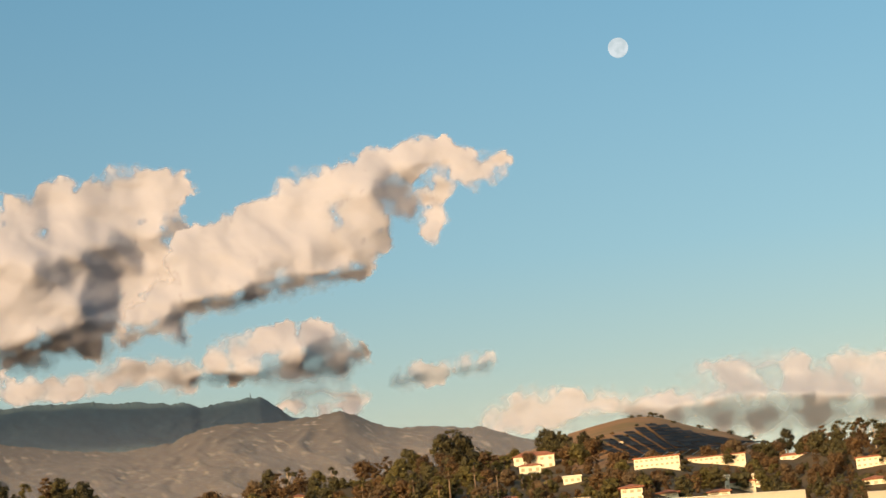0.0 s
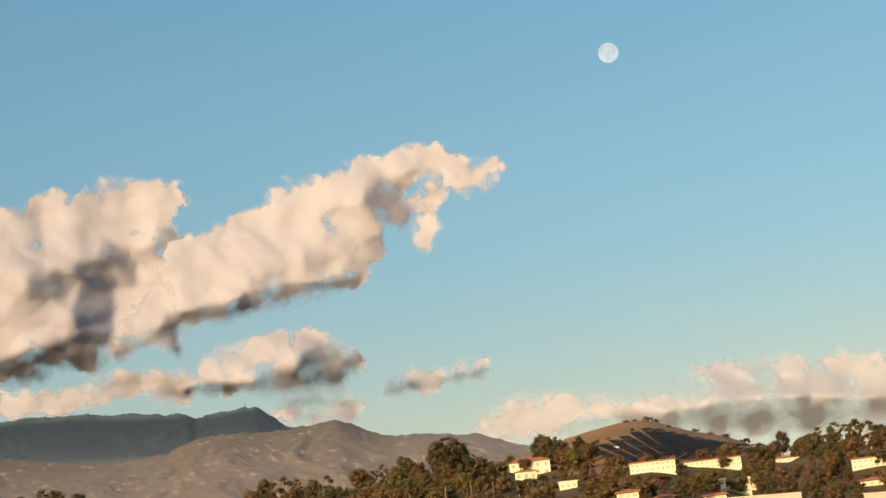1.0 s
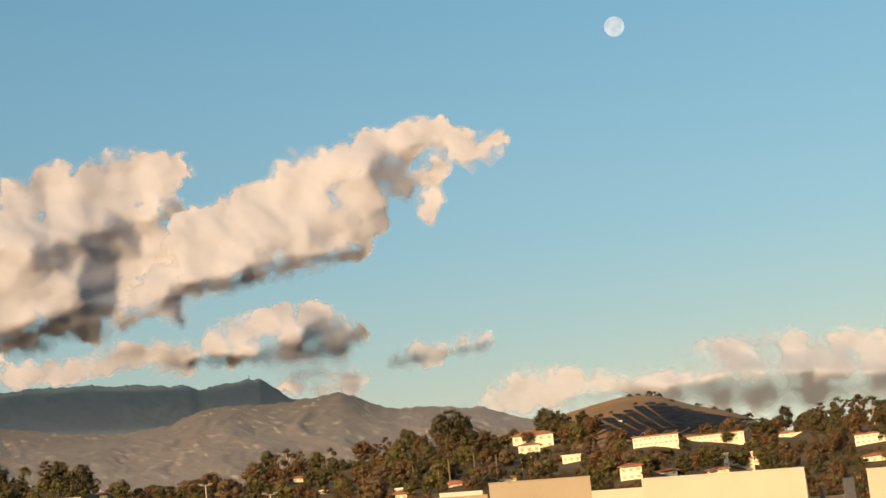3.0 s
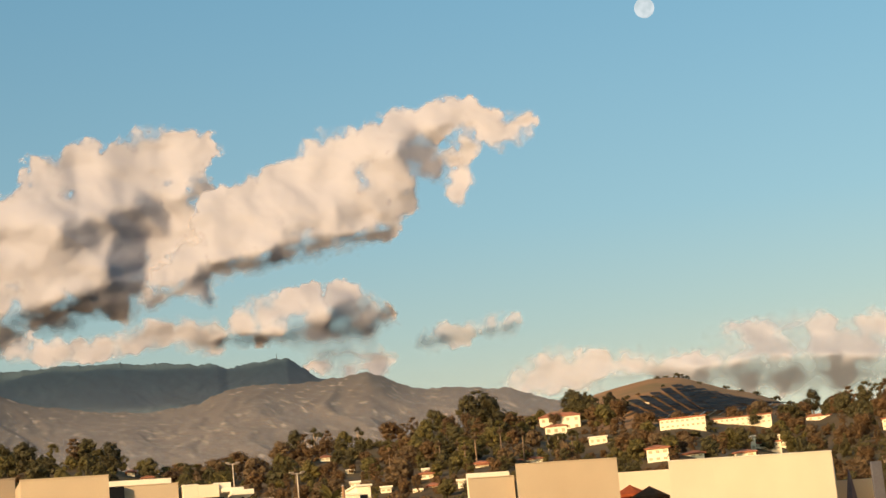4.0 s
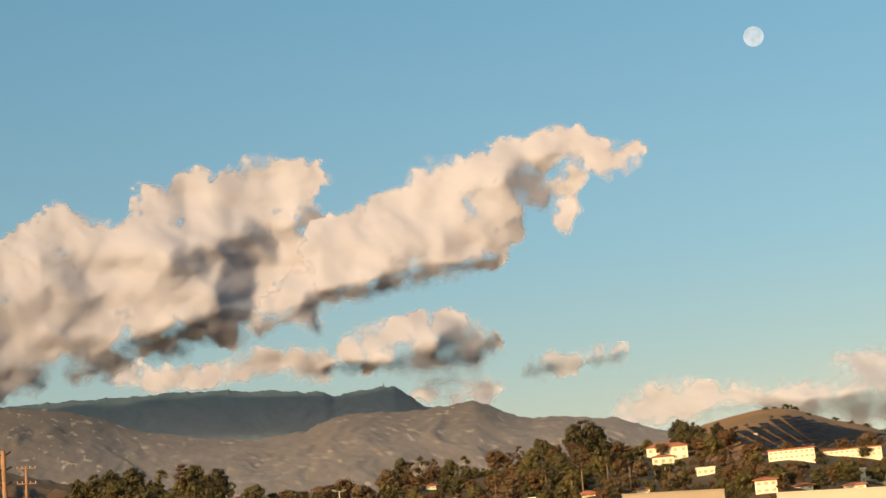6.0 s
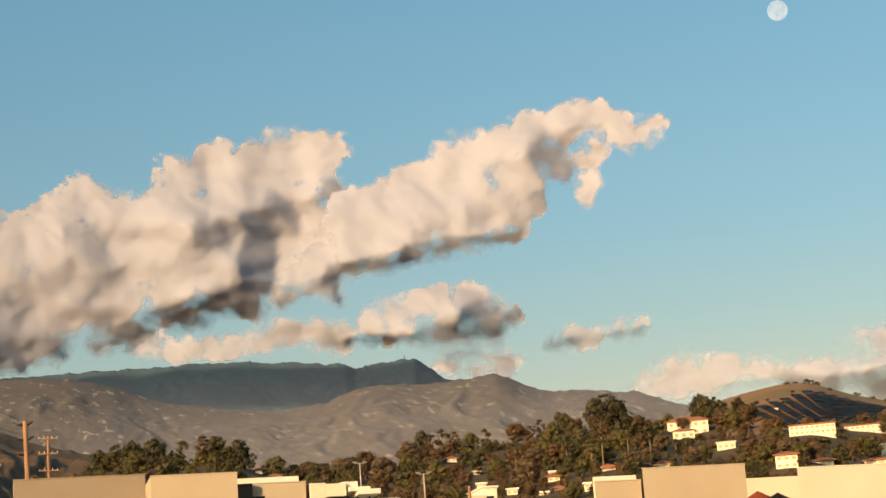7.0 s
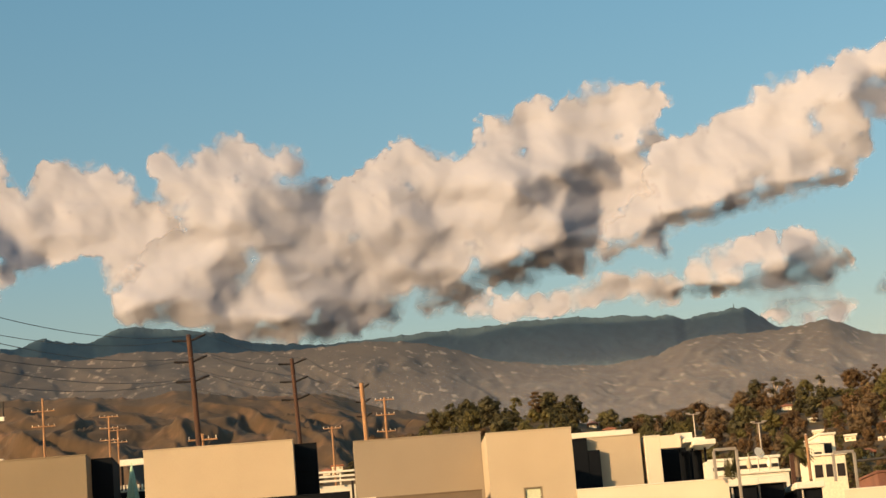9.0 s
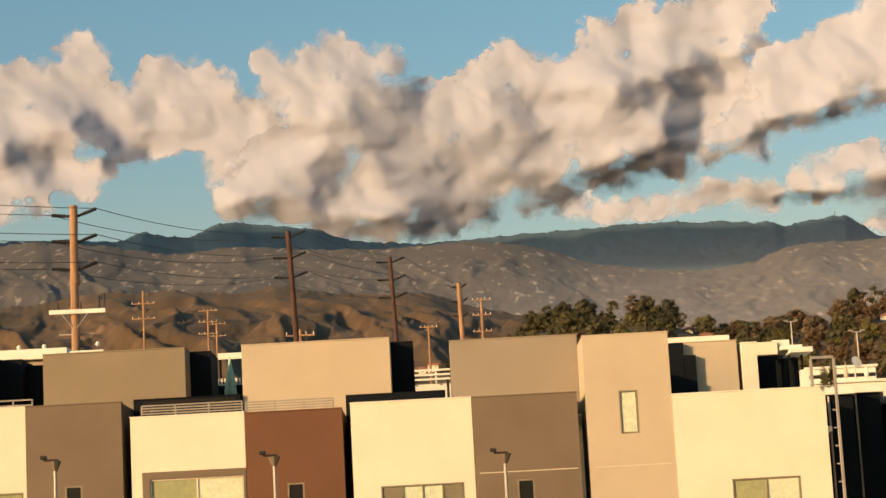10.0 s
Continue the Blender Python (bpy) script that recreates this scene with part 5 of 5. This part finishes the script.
def date_palm(h, seed, label, reach=2.6):
    rs = np.random.RandomState(seed)
    t = base("palm_tree", pose(0, 0, 0), label, "palm tree", "palm trees")
    bm = bmesh.new()
    for i in range(8):
        add_rod(bm, (0, 0, -1.0 + (h + 1.0) * i / 8), (0, 0, -1.0 + (h + 1.0) * (i + 1) / 8), 0.36, 0.42, 9)
    part("trunk", bm, M_TRUNK, t)
    v, f = [], []
    for i in range(46):
        a, e = rs.uniform(0, 2 * math.pi), rs.uniform(-0.3, 1.35)
        p = np.array((0, 0, h))
        d = np.array((math.cos(a) * math.cos(e), math.sin(a) * math.cos(e), math.sin(e)))
        for s in range(9):
            q = p + d * reach / 9
            side = np.cross(d, (0, 0, 1.0))
            side /= max(1e-6, np.linalg.norm(side))
            ln = 0.5 * math.sin(math.pi * (s + 1.2) / 10.5)
            for sg in (-1, 1):
                i0 = len(v)
                tip = q + side * sg * ln - np.array((0, 0, 0.25 * ln))
                v.extend([tuple(p), tuple(q), tuple(tip + d * 0.16), tuple(tip)])
                f.append((i0, i0 + 1, i0 + 2, i0 + 3))
            p = q
            d = d - np.array((0, 0, 0.16))
            d /= np.linalg.norm(d)
    me = bpy.data.meshes.new("crown")
    me.from_pydata(v, [], f)
    me.materials.append(L_PALM)
    c = new("crown", me)
    c.parent = t
    return t


M_SUNPANE = mat("sunlit_far_window", (0.52, 0.45, 0.30), 0.4, (0.36, 0.31, 0.2), 0.4, 3, 0.0)
# things on the hillside: bearing, elevation of the base, width and height in degrees
ON_HILL = []


def hip_roof(bm, w, dp, z, rise, over):
    """A hipped roof with eaves over a body w wide and dp deep."""
    x, y0, y1 = w + over, -over, dp + over
    k = min(x, (y1 - y0) / 2) * 0.9
    v = [bm.verts.new(c) for c in ((-x, y0, z), (x, y0, z), (x, y1, z), (-x, y1, z), (-x + k, (y0 + y1) / 2, z + rise), (x - k, (y0 + y1) / 2, z + rise))]
    u = [bm.verts.new((c.co.x, c.co.y, z - 0.3)) for c in v[:4]]
    for f in ((0, 1, 5, 4), (1, 2, 5), (2, 3, 4, 5), (3, 0, 4)):
        bm.faces.new([v[i] for i in f])
    for i in range(4):
        j = (i + 1) % 4
        bm.faces.new((u[i], u[j], v[j], v[i]))
    bm.faces.new(u[::-1])
    return bm


def hill_house(az, el, wdeg, hdeg, label, storeys=2, roof="hip", wins=4, turn=0.0, at=None):
    """A house on the slope whose base shows at elevation el, wdeg wide and hdeg high."""
    d = at or ground_at(az, el)
    m = d * radians(1.0)
    w, h = wdeg * m / 2, hdeg * m
    p = polar(az, el, d)
    t = base("hillside_house", Matrix.Translation(p) @ pose(0, 0, 0, 0, 0, -az + turn), label, "house", "hillside houses")
    dp = max(6.0, w * 0.9)
    part("wall", box(-w, w, 0, dp, -6.0, h, 0.05), M_HOUSE, t)
    if roof == "hip":
        part("roof", hip_roof(bmesh.new(), w, dp, h + 0.3, max(1.0, 0.22 * w), 0.6), M_TILE, t)
    else:
        part("roof", box(-w - 0.4, w + 0.4, -0.4, dp + 0.4, h + 0.001, h + 0.5, 0.06), M_TILE if roof == "edge" else M_WHITE, t)
    hh = h / storeys
    for s in range(storeys):
        for i in range(wins):
            x = -w + 2 * w * (i + 0.5) / wins
            ww = min(0.9, 0.22 * 2 * w / wins + 0.2)
            wd = part("window", box(x - ww, x + ww, -0.06, 0.08, hh * (s + 0.32), hh * (s + 0.78), 0.02), M_HOUSE, t)
            part("pane", box(x - ww + 0.12, x + ww - 0.12, -0.08, -0.062, hh * (s + 0.35), hh * (s + 0.75)), M_SUNPANE, wd)
    ON_HILL.append((az - wdeg / 2, az + wdeg / 2, el, el + hdeg, d))
    return t


# the large house with two red roofs
hill_house(18.98, 6.84, 1.12, 0.40, "large cream hillside house with red hip roof", 2, wins=5)
hill_house(18.85, 6.74, 0.6, 0.24, "cream lower wing with red hip roof", 1, wins=3)
# long apartment blocks under the bare hill
hill_house(22.32, 6.58, 1.25, 0.27, "long cream apartment block with balconies", 2, "edge", 9)
hill_house(23.95, 6.46, 1.55, 0.25, "long cream apartment block with balconies", 2, "edge", 11)
hill_house(28.25, 5.95, 1.2, 0.27, "cream apartment block with red eaves", 2, "edge", 8)
hill_house(30.2, 5.9, 1.3, 0.27, "cream apartment block with red eaves", 2, "edge", 8)
hill_house(19.97, 6.37, 0.5, 0.2, "small cream house among trees", 1, "flat", 3)
hill_house(18.05, 6.05, 0.75, 0.1, "low house with wide red tiled roof", 1, "hip", 3)
hill_house(21.55, 5.72, 0.6, 0.38, "cream house with red hip roof", 2, "hip", 3)
hill_house(22.5, 5.75, 0.6, 0.1, "low house with red tiled roof", 1, "hip", 3)
hill_house(24.5, 5.72, 0.8, 0.22, "white house group with red roofs", 2, "edge", 4)
hill_house(24.15, 5.76, 0.14, 0.38, "white square house tower", 2, "flat", 1)
hill_house(24.95, 5.74, 0.2, 0.36, "white square house tower", 2, "flat", 1)
hill_house(23.9, 5.62, 0.6, 0.12, "low house with red tiled roof", 1, "hip", 2)
hill_house(26.0, 6.38, 0.7, 0.12, "low house with red tiled roof", 1, "hip", 3)
hill_house(28.1, 5.42, 0.6, 0.2, "house with red tiled roof", 1, "hip", 3)
hill_house(16.7, 6.05, 0.4, 0.12, "small house with red tiled roof", 1, "hip", 2)
hill_house(15.2, 5.88, 0.35, 0.14, "small cream house among trees", 1, "hip", 2)
hill_house(12.44, 6.62, 0.28, 0.1, "small house with red tiled roof", 1, "hip", 2)
hill_house(4.2, 6.95, 0.3, 0.12, "small cream house among trees", 1, "hip", 2)
hill_house(7.6, 6.45, 0.3, 0.1, "small house with red tiled roof", 1, "hip", 2)
hill_house(14.9, 5.5, 0.25, 0.1, "small cream house among trees", 1, "flat", 2)
hill_house(13.1, 6.2, 0.2, 0.1, "small cream house among trees", 1, "flat", 1)
hill_house(17.3, 5.5, 0.3, 0.2, "small cream house among trees", 1, "hip", 2)
hill_house(0.05, 5.98, 0.3, 0.2, "cream house stacked up the slope", 2, "edge", 2)
hill_house(-0.25, 5.95, 0.2, 0.12, "small cream house stacked up the slope", 1, "hip", 1)
hill_house(13.39, 5.56, 0.42, 0.2, "white house stacked on the slope", 2, "flat", 3)
hill_house(14.04, 5.61, 0.3, 0.14, "white house stacked on the slope", 1, "flat", 2)
hill_house(13.21, 5.82, 0.25, 0.14, "white house stacked on the slope", 1, "flat", 2)
hill_house(16.11, 5.55, 0.18, 0.2, "narrow cream house among trees", 2, "flat", 1)
hill_house(15.33, 5.58, 0.28, 0.1, "small house with red tiled roof", 1, "hip", 2)
hill_house(15.17, 6.02, 0.16, 0.12, "tiny cream house among trees", 1, "flat", 1)
hill_house(16.77, 6.05, 0.3, 0.08, "small house with red tiled roof", 1, "hip", 2)
hill_house(7.15, 6.64, 0.2, 0.1, "small cream house among trees", 1, "hip", 2)
hill_house(14.46, 5.12, 0.3, 0.15, "small house with red tiled roof", 1, "hip", 2)
hill_house(15.21, 4.84, 0.25, 0.12, "small house with red tiled roof", 1, "hip", 2)
hill_house(21.4, 7.28, 0.12, 0.07, "tiny white hut on the bare hill", 1, "flat", 1)

TREES = [
    tree("round", 10, 11, 1, L_OLIVE, M_TRUNK, "broad olive-green tree on the hillside"),
    tree("round", 9, 9, 2, L_DARK, M_TRUNK, "dense dark green tree on the hillside"),
    tree("round", 10, 10, 3, L_BROWN, M_TRUNK, "round brownish tree on the hillside"),
    tree("round", 8, 10, 4, L_DUSTY, M_TRUNK, "dusty brown spreading tree on the hillside"),
    tree("tall", 17, 10, 5, L_BROWN, M_PALEBARK, "tall ragged eucalyptus with pale trunk"),
    tree("tall", 15, 9, 6, L_OLIVE, M_PALEBARK, "tall ragged eucalyptus with pale trunk"),
    tree("column", 12, 5, 7, L_DARK, M_TRUNK, "narrow dark conifer on the hillside"),
    tree("bush", 3.5, 5, 8, L_DARK, M_TRUNK, "low dark shrub on the slope"),
    tree("bush", 3.0, 5, 9, L_BROWN, M_TRUNK, "low brown shrub on the slope"),
    tree("round", 11, 9, 10, L_DARK, M_TRUNK, "dense dark green tree on the hillside"),
    tree("tall", 18, 12, 11, L_DARK, M_PALEBARK, "tall dark eucalyptus with layered crown"),
]
PALMS = [fan_palm(12, 21, "tall fan palm with a skirt of dead fronds"), fan_palm(9, 22, "fan palm with a skirt of dead fronds")]
DATE = date_palm(22.0, 23, "date palm with arching fronds behind the roofs", 2.5)
HEIGHT = [10, 9, 10, 8, 17, 15, 12, 3.5, 3, 11, 18]
used = set()
rt = np.random.RandomState(5)


def plant(proto, az, d, s, sink=0.4):
    x, y = d * math.sin(radians(az)), d * math.cos(radians(az))
    z = float(ground_z(az, d)) - sink
    m = Matrix.LocRotScale((x, y, z), Euler((0, 0, rt.uniform(0, 6.28))), (s * rt.uniform(0.9, 1.1), s * rt.uniform(0.9, 1.1), s))
    if proto.name not in used:
        used.add(proto.name)
        proto.matrix_basis = m
        return proto
    return copy_thing(proto, m @ Matrix.Diagonal((*[1 / v for v in proto.scale], 1)))


def hides_house(az, d, top_el, half):
    return any(a0 - half < az < a1 + half and d < dh and top_el > e0 + 0.2 * (e1 - e0) for a0, a1, e0, e1, dh in ON_HILL)


def bare(az, el):
    """The dry bare hill with its panels, and the meadow beside the large house."""
    return (20.9 < az < 25.6 and el > 6.70) or (19.9 < az <= 20.9 and el > 7.0) or (17.5 < az < 20.0 and el > 7.08)


spots = []
for az0 in np.arange(0.6, 31.5, 0.29):
    top = float(CREST(az0))
    for el0 in np.arange(4.2, top + 0.02, 0.18):
        az, el = az0 + rt.uniform(-0.2, 0.2), min(top - 0.01, el0 + rt.uniform(-0.11, 0.11))
        if (az < 2.4 and el < 6.2) or bare(az, el):
            continue
        d = ground_at(az, el)
        zone = float(fbm(np.array(az * 0.8), np.array(el * 1.7), 2))
        if d < 330:
            k = int(rt.choice([0, 1, 2, 3, 9]))
        elif az > 25.5 or 3 < az < 7.5:
            k = int(rt.choice([0, 1, 9, 9, 6, 0, 1, 5] if az < 8 else [2, 1, 2, 4, 6, 9, 3, 10]))
        elif zone > 0.12:
            k = int(rt.choice([2, 3, 2, 4, 2]))
        elif zone < -0.2:
            k = int(rt.choice([0, 1, 9, 5, 0]))
        else:
            k = int(rt.choice([0, 1, 2, 3, 9, 4, 6, 0]))
        s = rt.uniform(0.75, 1.3) * (0.7 if d < 330 else 1.0)
        s = min(s, radians(rt.choice([0.28, 0.36, 0.44, 0.52, 0.7])) * d / HEIGHT[k])
        hgt = HEIGHT[k] * s
        half = math.degrees(0.3 * hgt / d) * (0.6 if k in (4, 5, 10) else 1.0)
        if hides_house(az, d, math.degrees(math.atan2(float(ground_z(az, d)) + hgt - EYE, d)), half):
            k, s = int(rt.choice([7, 8])), 1.0
            if hides_house(az, d, math.degrees(math.atan2(float(ground_z(az, d)) + 3 - EYE, d)), 0.05):
                continue
        spots.append((d, az, k, s))
spots.sort()
# the trees that stand apart are things of their own; the closed wood behind is one
single = [q for i, q in enumerate(spots) if i % 3 == 0][:230]
for d, az, k, s in single:
    plant(TREES[k], az, d, s)
crowns = {}
for k, t in enumerate(TREES):
    me = t.children[1].data if t.children[1].name.startswith("crown") else t.children[0].data
    co = np.empty(len(me.vertices) * 3)
    me.vertices.foreach_get("co", co)
    crowns[k] = (co.reshape(-1, 3), [tuple(p.vertices) for p in me.polygons], me.materials[0])
wv, wf, wi, slots = [], [], [], []
taken = set(single)
for q in spots:
    if q in taken:
        continue
    d, az, k, s = q
    co, fs, m = crowns[k]
    if m not in slots:
        slots.append(m)
    a = rt.uniform(0, 6.28)
    R = np.array([[math.cos(a), -math.sin(a), 0], [math.sin(a), math.cos(a), 0], [0, 0, 1]])
    o = np.array([d * math.sin(radians(az)), d * math.cos(radians(az)), float(ground_z(az, d)) - 0.4])
    i0 = len(wv)
    wv.extend((co @ R.T * s + o).tolist())
    wf.extend(tuple(i0 + j for j in f) for f in fs)
    wi.extend([slots.index(m)] * len(fs))
me = bpy.data.meshes.new("woodland")
me.from_pydata(wv, [], wf)
for m in slots:
    me.materials.append(m)
me.polygons.foreach_set("material_index", wi)
tagged(new("woodland", me), "closed wood of olive, dark green and brownish trees", "woodland", kind="stuff")

# single trees that stand out on the skyline
for az, el, k, deg in ((16.97, 6.85, 9, 1.3), (19.45, 7.0, 9, 0.9), (19.8, 7.0, 1, 0.8), (20.6, 7.0, 2, 0.6), (16.75, 6.9, 2, 0.7), (17.2, 6.9, 9, 0.6), (20.4, 7.25, 4, 0.55), (10.05, 6.55, 2, 0.75), (3.75, 6.9, 9, 0.9), (5.6, 6.95, 4, 0.9), (5.95, 6.95, 5, 0.75), (11.9, 6.75, 4, 0.7),
                       (12.6, 6.8, 4, 0.7), (13.4, 6.85, 10, 0.65), (14.9, 7.05, 4, 0.6), (26.9, 6.5, 4, 0.75), (27.9, 6.55, 10, 0.75), (28.9, 6.55, 4, 0.8), (29.8, 6.5, 10, 0.8), (18.6, 6.35, 5, 0.5), (18.85, 6.3, 5, 0.55)):
    d = ground_at(az, el)
    plant(TREES[k], az, d, deg * radians(1.0) * d / HEIGHT[k])
for az, el, k, deg in ((-0.65, 5.9, 2, 0.45), (0.45, 5.85, 1, 0.5), (0.75, 5.95, 0, 0.5), (1.2, 6.0, 1, 0.6), (1.7, 6.1, 2, 0.55), (2.1, 6.2, 1, 0.6), (-0.45, 5.7, 3, 0.3)):
    d = ground_at(az, el)
    plant(TREES[k], az, d, deg * radians(1.0) * d / HEIGHT[k])
# crowns that rise over the skyline: bearing, elevation of the top, kind, height in degrees
for az, top, k, deg in [(16.79, 8.19, 10, 0.93), (16.46, 8.1, 9, 0.62), (17.11, 8.0, 9, 0.62), (19.35, 7.96, 9, 0.7), (19.81, 7.88, 1, 0.65), (19.5, 7.89, 10, 0.62), (20.38, 7.75, 9, 0.53), (20.72, 7.62, 1, 0.47), (25.88, 7.26, 9, 0.62), (27.34, 7.31, 10, 0.78), (27.84, 7.32, 4, 0.85), (28.24, 7.22, 10, 0.78), (26.61, 7.07, 9, 0.62), (28.56, 7.09, 9, 0.7), (26.3, 6.99, 1, 0.54), (15.67, 7.72, 9, 0.62), (15.93, 7.57, 2, 0.62), (4.34, 7.79, 9, 0.93), (6.04, 7.74, 9, 0.85), (3.26, 7.68, 1, 0.7), (3.87, 7.46, 0, 0.7), (4.94, 7.36, 1, 0.62), (6.64, 7.33, 9, 0.62), (5.98, 7.76, 9, 0.7), (6.6, 7.63, 9, 0.7), (4.27, 7.75, 1, 0.62), (11.66, 7.56, 9, 0.7), (12.19, 7.55, 10, 0.7)]:
    d = ground_at(az, top - deg)
    plant(TREES[k], az, d, max(0.4 * radians(deg) * d, EYE + d * math.tan(radians(top)) - float(ground_z(az, d)) + 0.4) / HEIGHT[k])
# the dense belt behind the roofs
for i, az in enumerate(np.arange(3.0, 10.0, 0.3)):
    az, el, k = az + rt.uniform(-0.1, 0.1), rt.uniform(6.2, 6.5), (1, 0, 9, 2, 1, 9, 3)[i % 7]
    d = ground_at(az, el)
    if not hides_house(az, d, el + 0.5, 0.1):
        plant(TREES[k], az, d, rt.uniform(0.42, 0.6) * radians(1.0) * d / HEIGHT[k])
# bushes on the crown of the bare hill
for az, el, s in ((21.75, 7.98, 1.6), (22.0, 8.0, 1.3), (22.35, 7.96, 2.4), (22.55, 7.9, 1.9), (22.9, 7.72, 1.4), (23.6, 7.5, 2.0), (21.9, 7.75, 1.3), (21.2, 7.6, 1.1), (24.0, 7.38, 1.6), (24.4, 7.25, 2.2), (24.9, 7.05, 2.4),
                  (25.3, 6.9, 2.2), (20.9, 7.5, 1.6), (20.6, 7.45, 1.8), (21.6, 7.5, 1.0), (22.3, 7.75, 1.0), (25.0, 6.8, 2.0), (24.6, 6.75, 1.7)):
    plant(TREES[7 if s > 1.2 else 8], az, ground_at(az, el), s * 0.55)
for az, el, k, s in ((17.3, 6.55, 0, 1.1), (17.5, 6.5, 1, 0.9), (17.9, 6.45, 0, 1.1), (18.15, 6.75, 0, 1.2), (16.3, 6.4, 1, 1.0), (16.6, 6.5, 0, 1.0), (16.1, 6.6, 1, 1.0), (15.6, 6.5, 0, 0.9), (19.0, 6.3, 1, 1.1), (19.25, 6.3, 0, 0.9),
                     (11.6, 6.2, 1, 0.9), (8.9, 6.4, 1, 0.9), (14.2, 6.5, 0, 0.8), (17.15, 6.75, 1, 0.9), (25.55, 6.75, 1, 0.9), (25.7, 6.76, 1, 0.9), (25.8, 6.74, 1, 0.8)):
    plant(PALMS[k], az, ground_at(az, el - 0.38 if el < 6.72 else el), s * (0.9 if el < 6.72 else 0.55))
DATE.matrix_basis = Matrix.LocRotScale((28.9, 130, 2.4), None, (0.55, 0.55, 0.55))
pf = copy_thing(PALMS[1], Matrix.LocRotScale((21.0, 110, 2.2), Euler((0, 0, 1)), (0.4, 0.4, 1.28)))

# ---------------------------------------------------------------- panels on the bare hill
def slope_point(az, el, lift=0.0):
    d = ground_at(az, el)
    p = polar(az, el, d)
    p.z = float(ground_z(az, d)) + lift
    return p


for r in range(13):
    a0 = 20.95 + 0.31 * r
    lo = 6.80 if r < 9 else 6.86
    hi = min(7.30 + 0.075 * r, 7.72 - 0.11 * max(0, r - 5))
    row = base("solar_array", Matrix.Translation(slope_point(a0, lo)), "dark sloping row of solar panels on the bare hill", "solar panel", "solar arrays")
    inv = row.matrix_world.inverted()
    n = 9
    for i in range(n):
        f0, f1 = i / n, (i + 0.9) / n
        ea, eb = hi + (lo - hi) * f0, hi + (lo - hi) * f1
        bm = bmesh.new()
        vs = []
        for e, f in ((ea, f0), (eb, f1)):
            for k in (0.0, 0.285):
                p = inv @ slope_point(a0 - 0.38 + 0.85 * f + k, e, 2.2)
                vs.append(bm.verts.new(p))
        bm.faces.new((vs[0], vs[1], vs[3], vs[2]))
        bmesh.ops.solidify(bm, geom=bm.faces[:], thickness=0.25)
        part("panel", bm, M_SOLAR, row)
    part("post", rod((0, 0, -1.0), inv @ slope_point(a0 + 0.45, lo + 0.02, 2.0), 0.3, 0.3, 6), M_STEEL, row)

# mast on the highest ridge
mast = base("radio_mast", Matrix.Translation(polar(11.33, 9.47, 4140)), "thin radio mast on the far ridge", "mast")
part("mast", rod((0, 0, -12), (0, 0, 13), 0.9, 0.4, 6), M_DARK, mast)
part("dish", rod((0, 0, 5), (0, 0, 6.5), 1.2, 1.2, 8), M_DARK, mast)
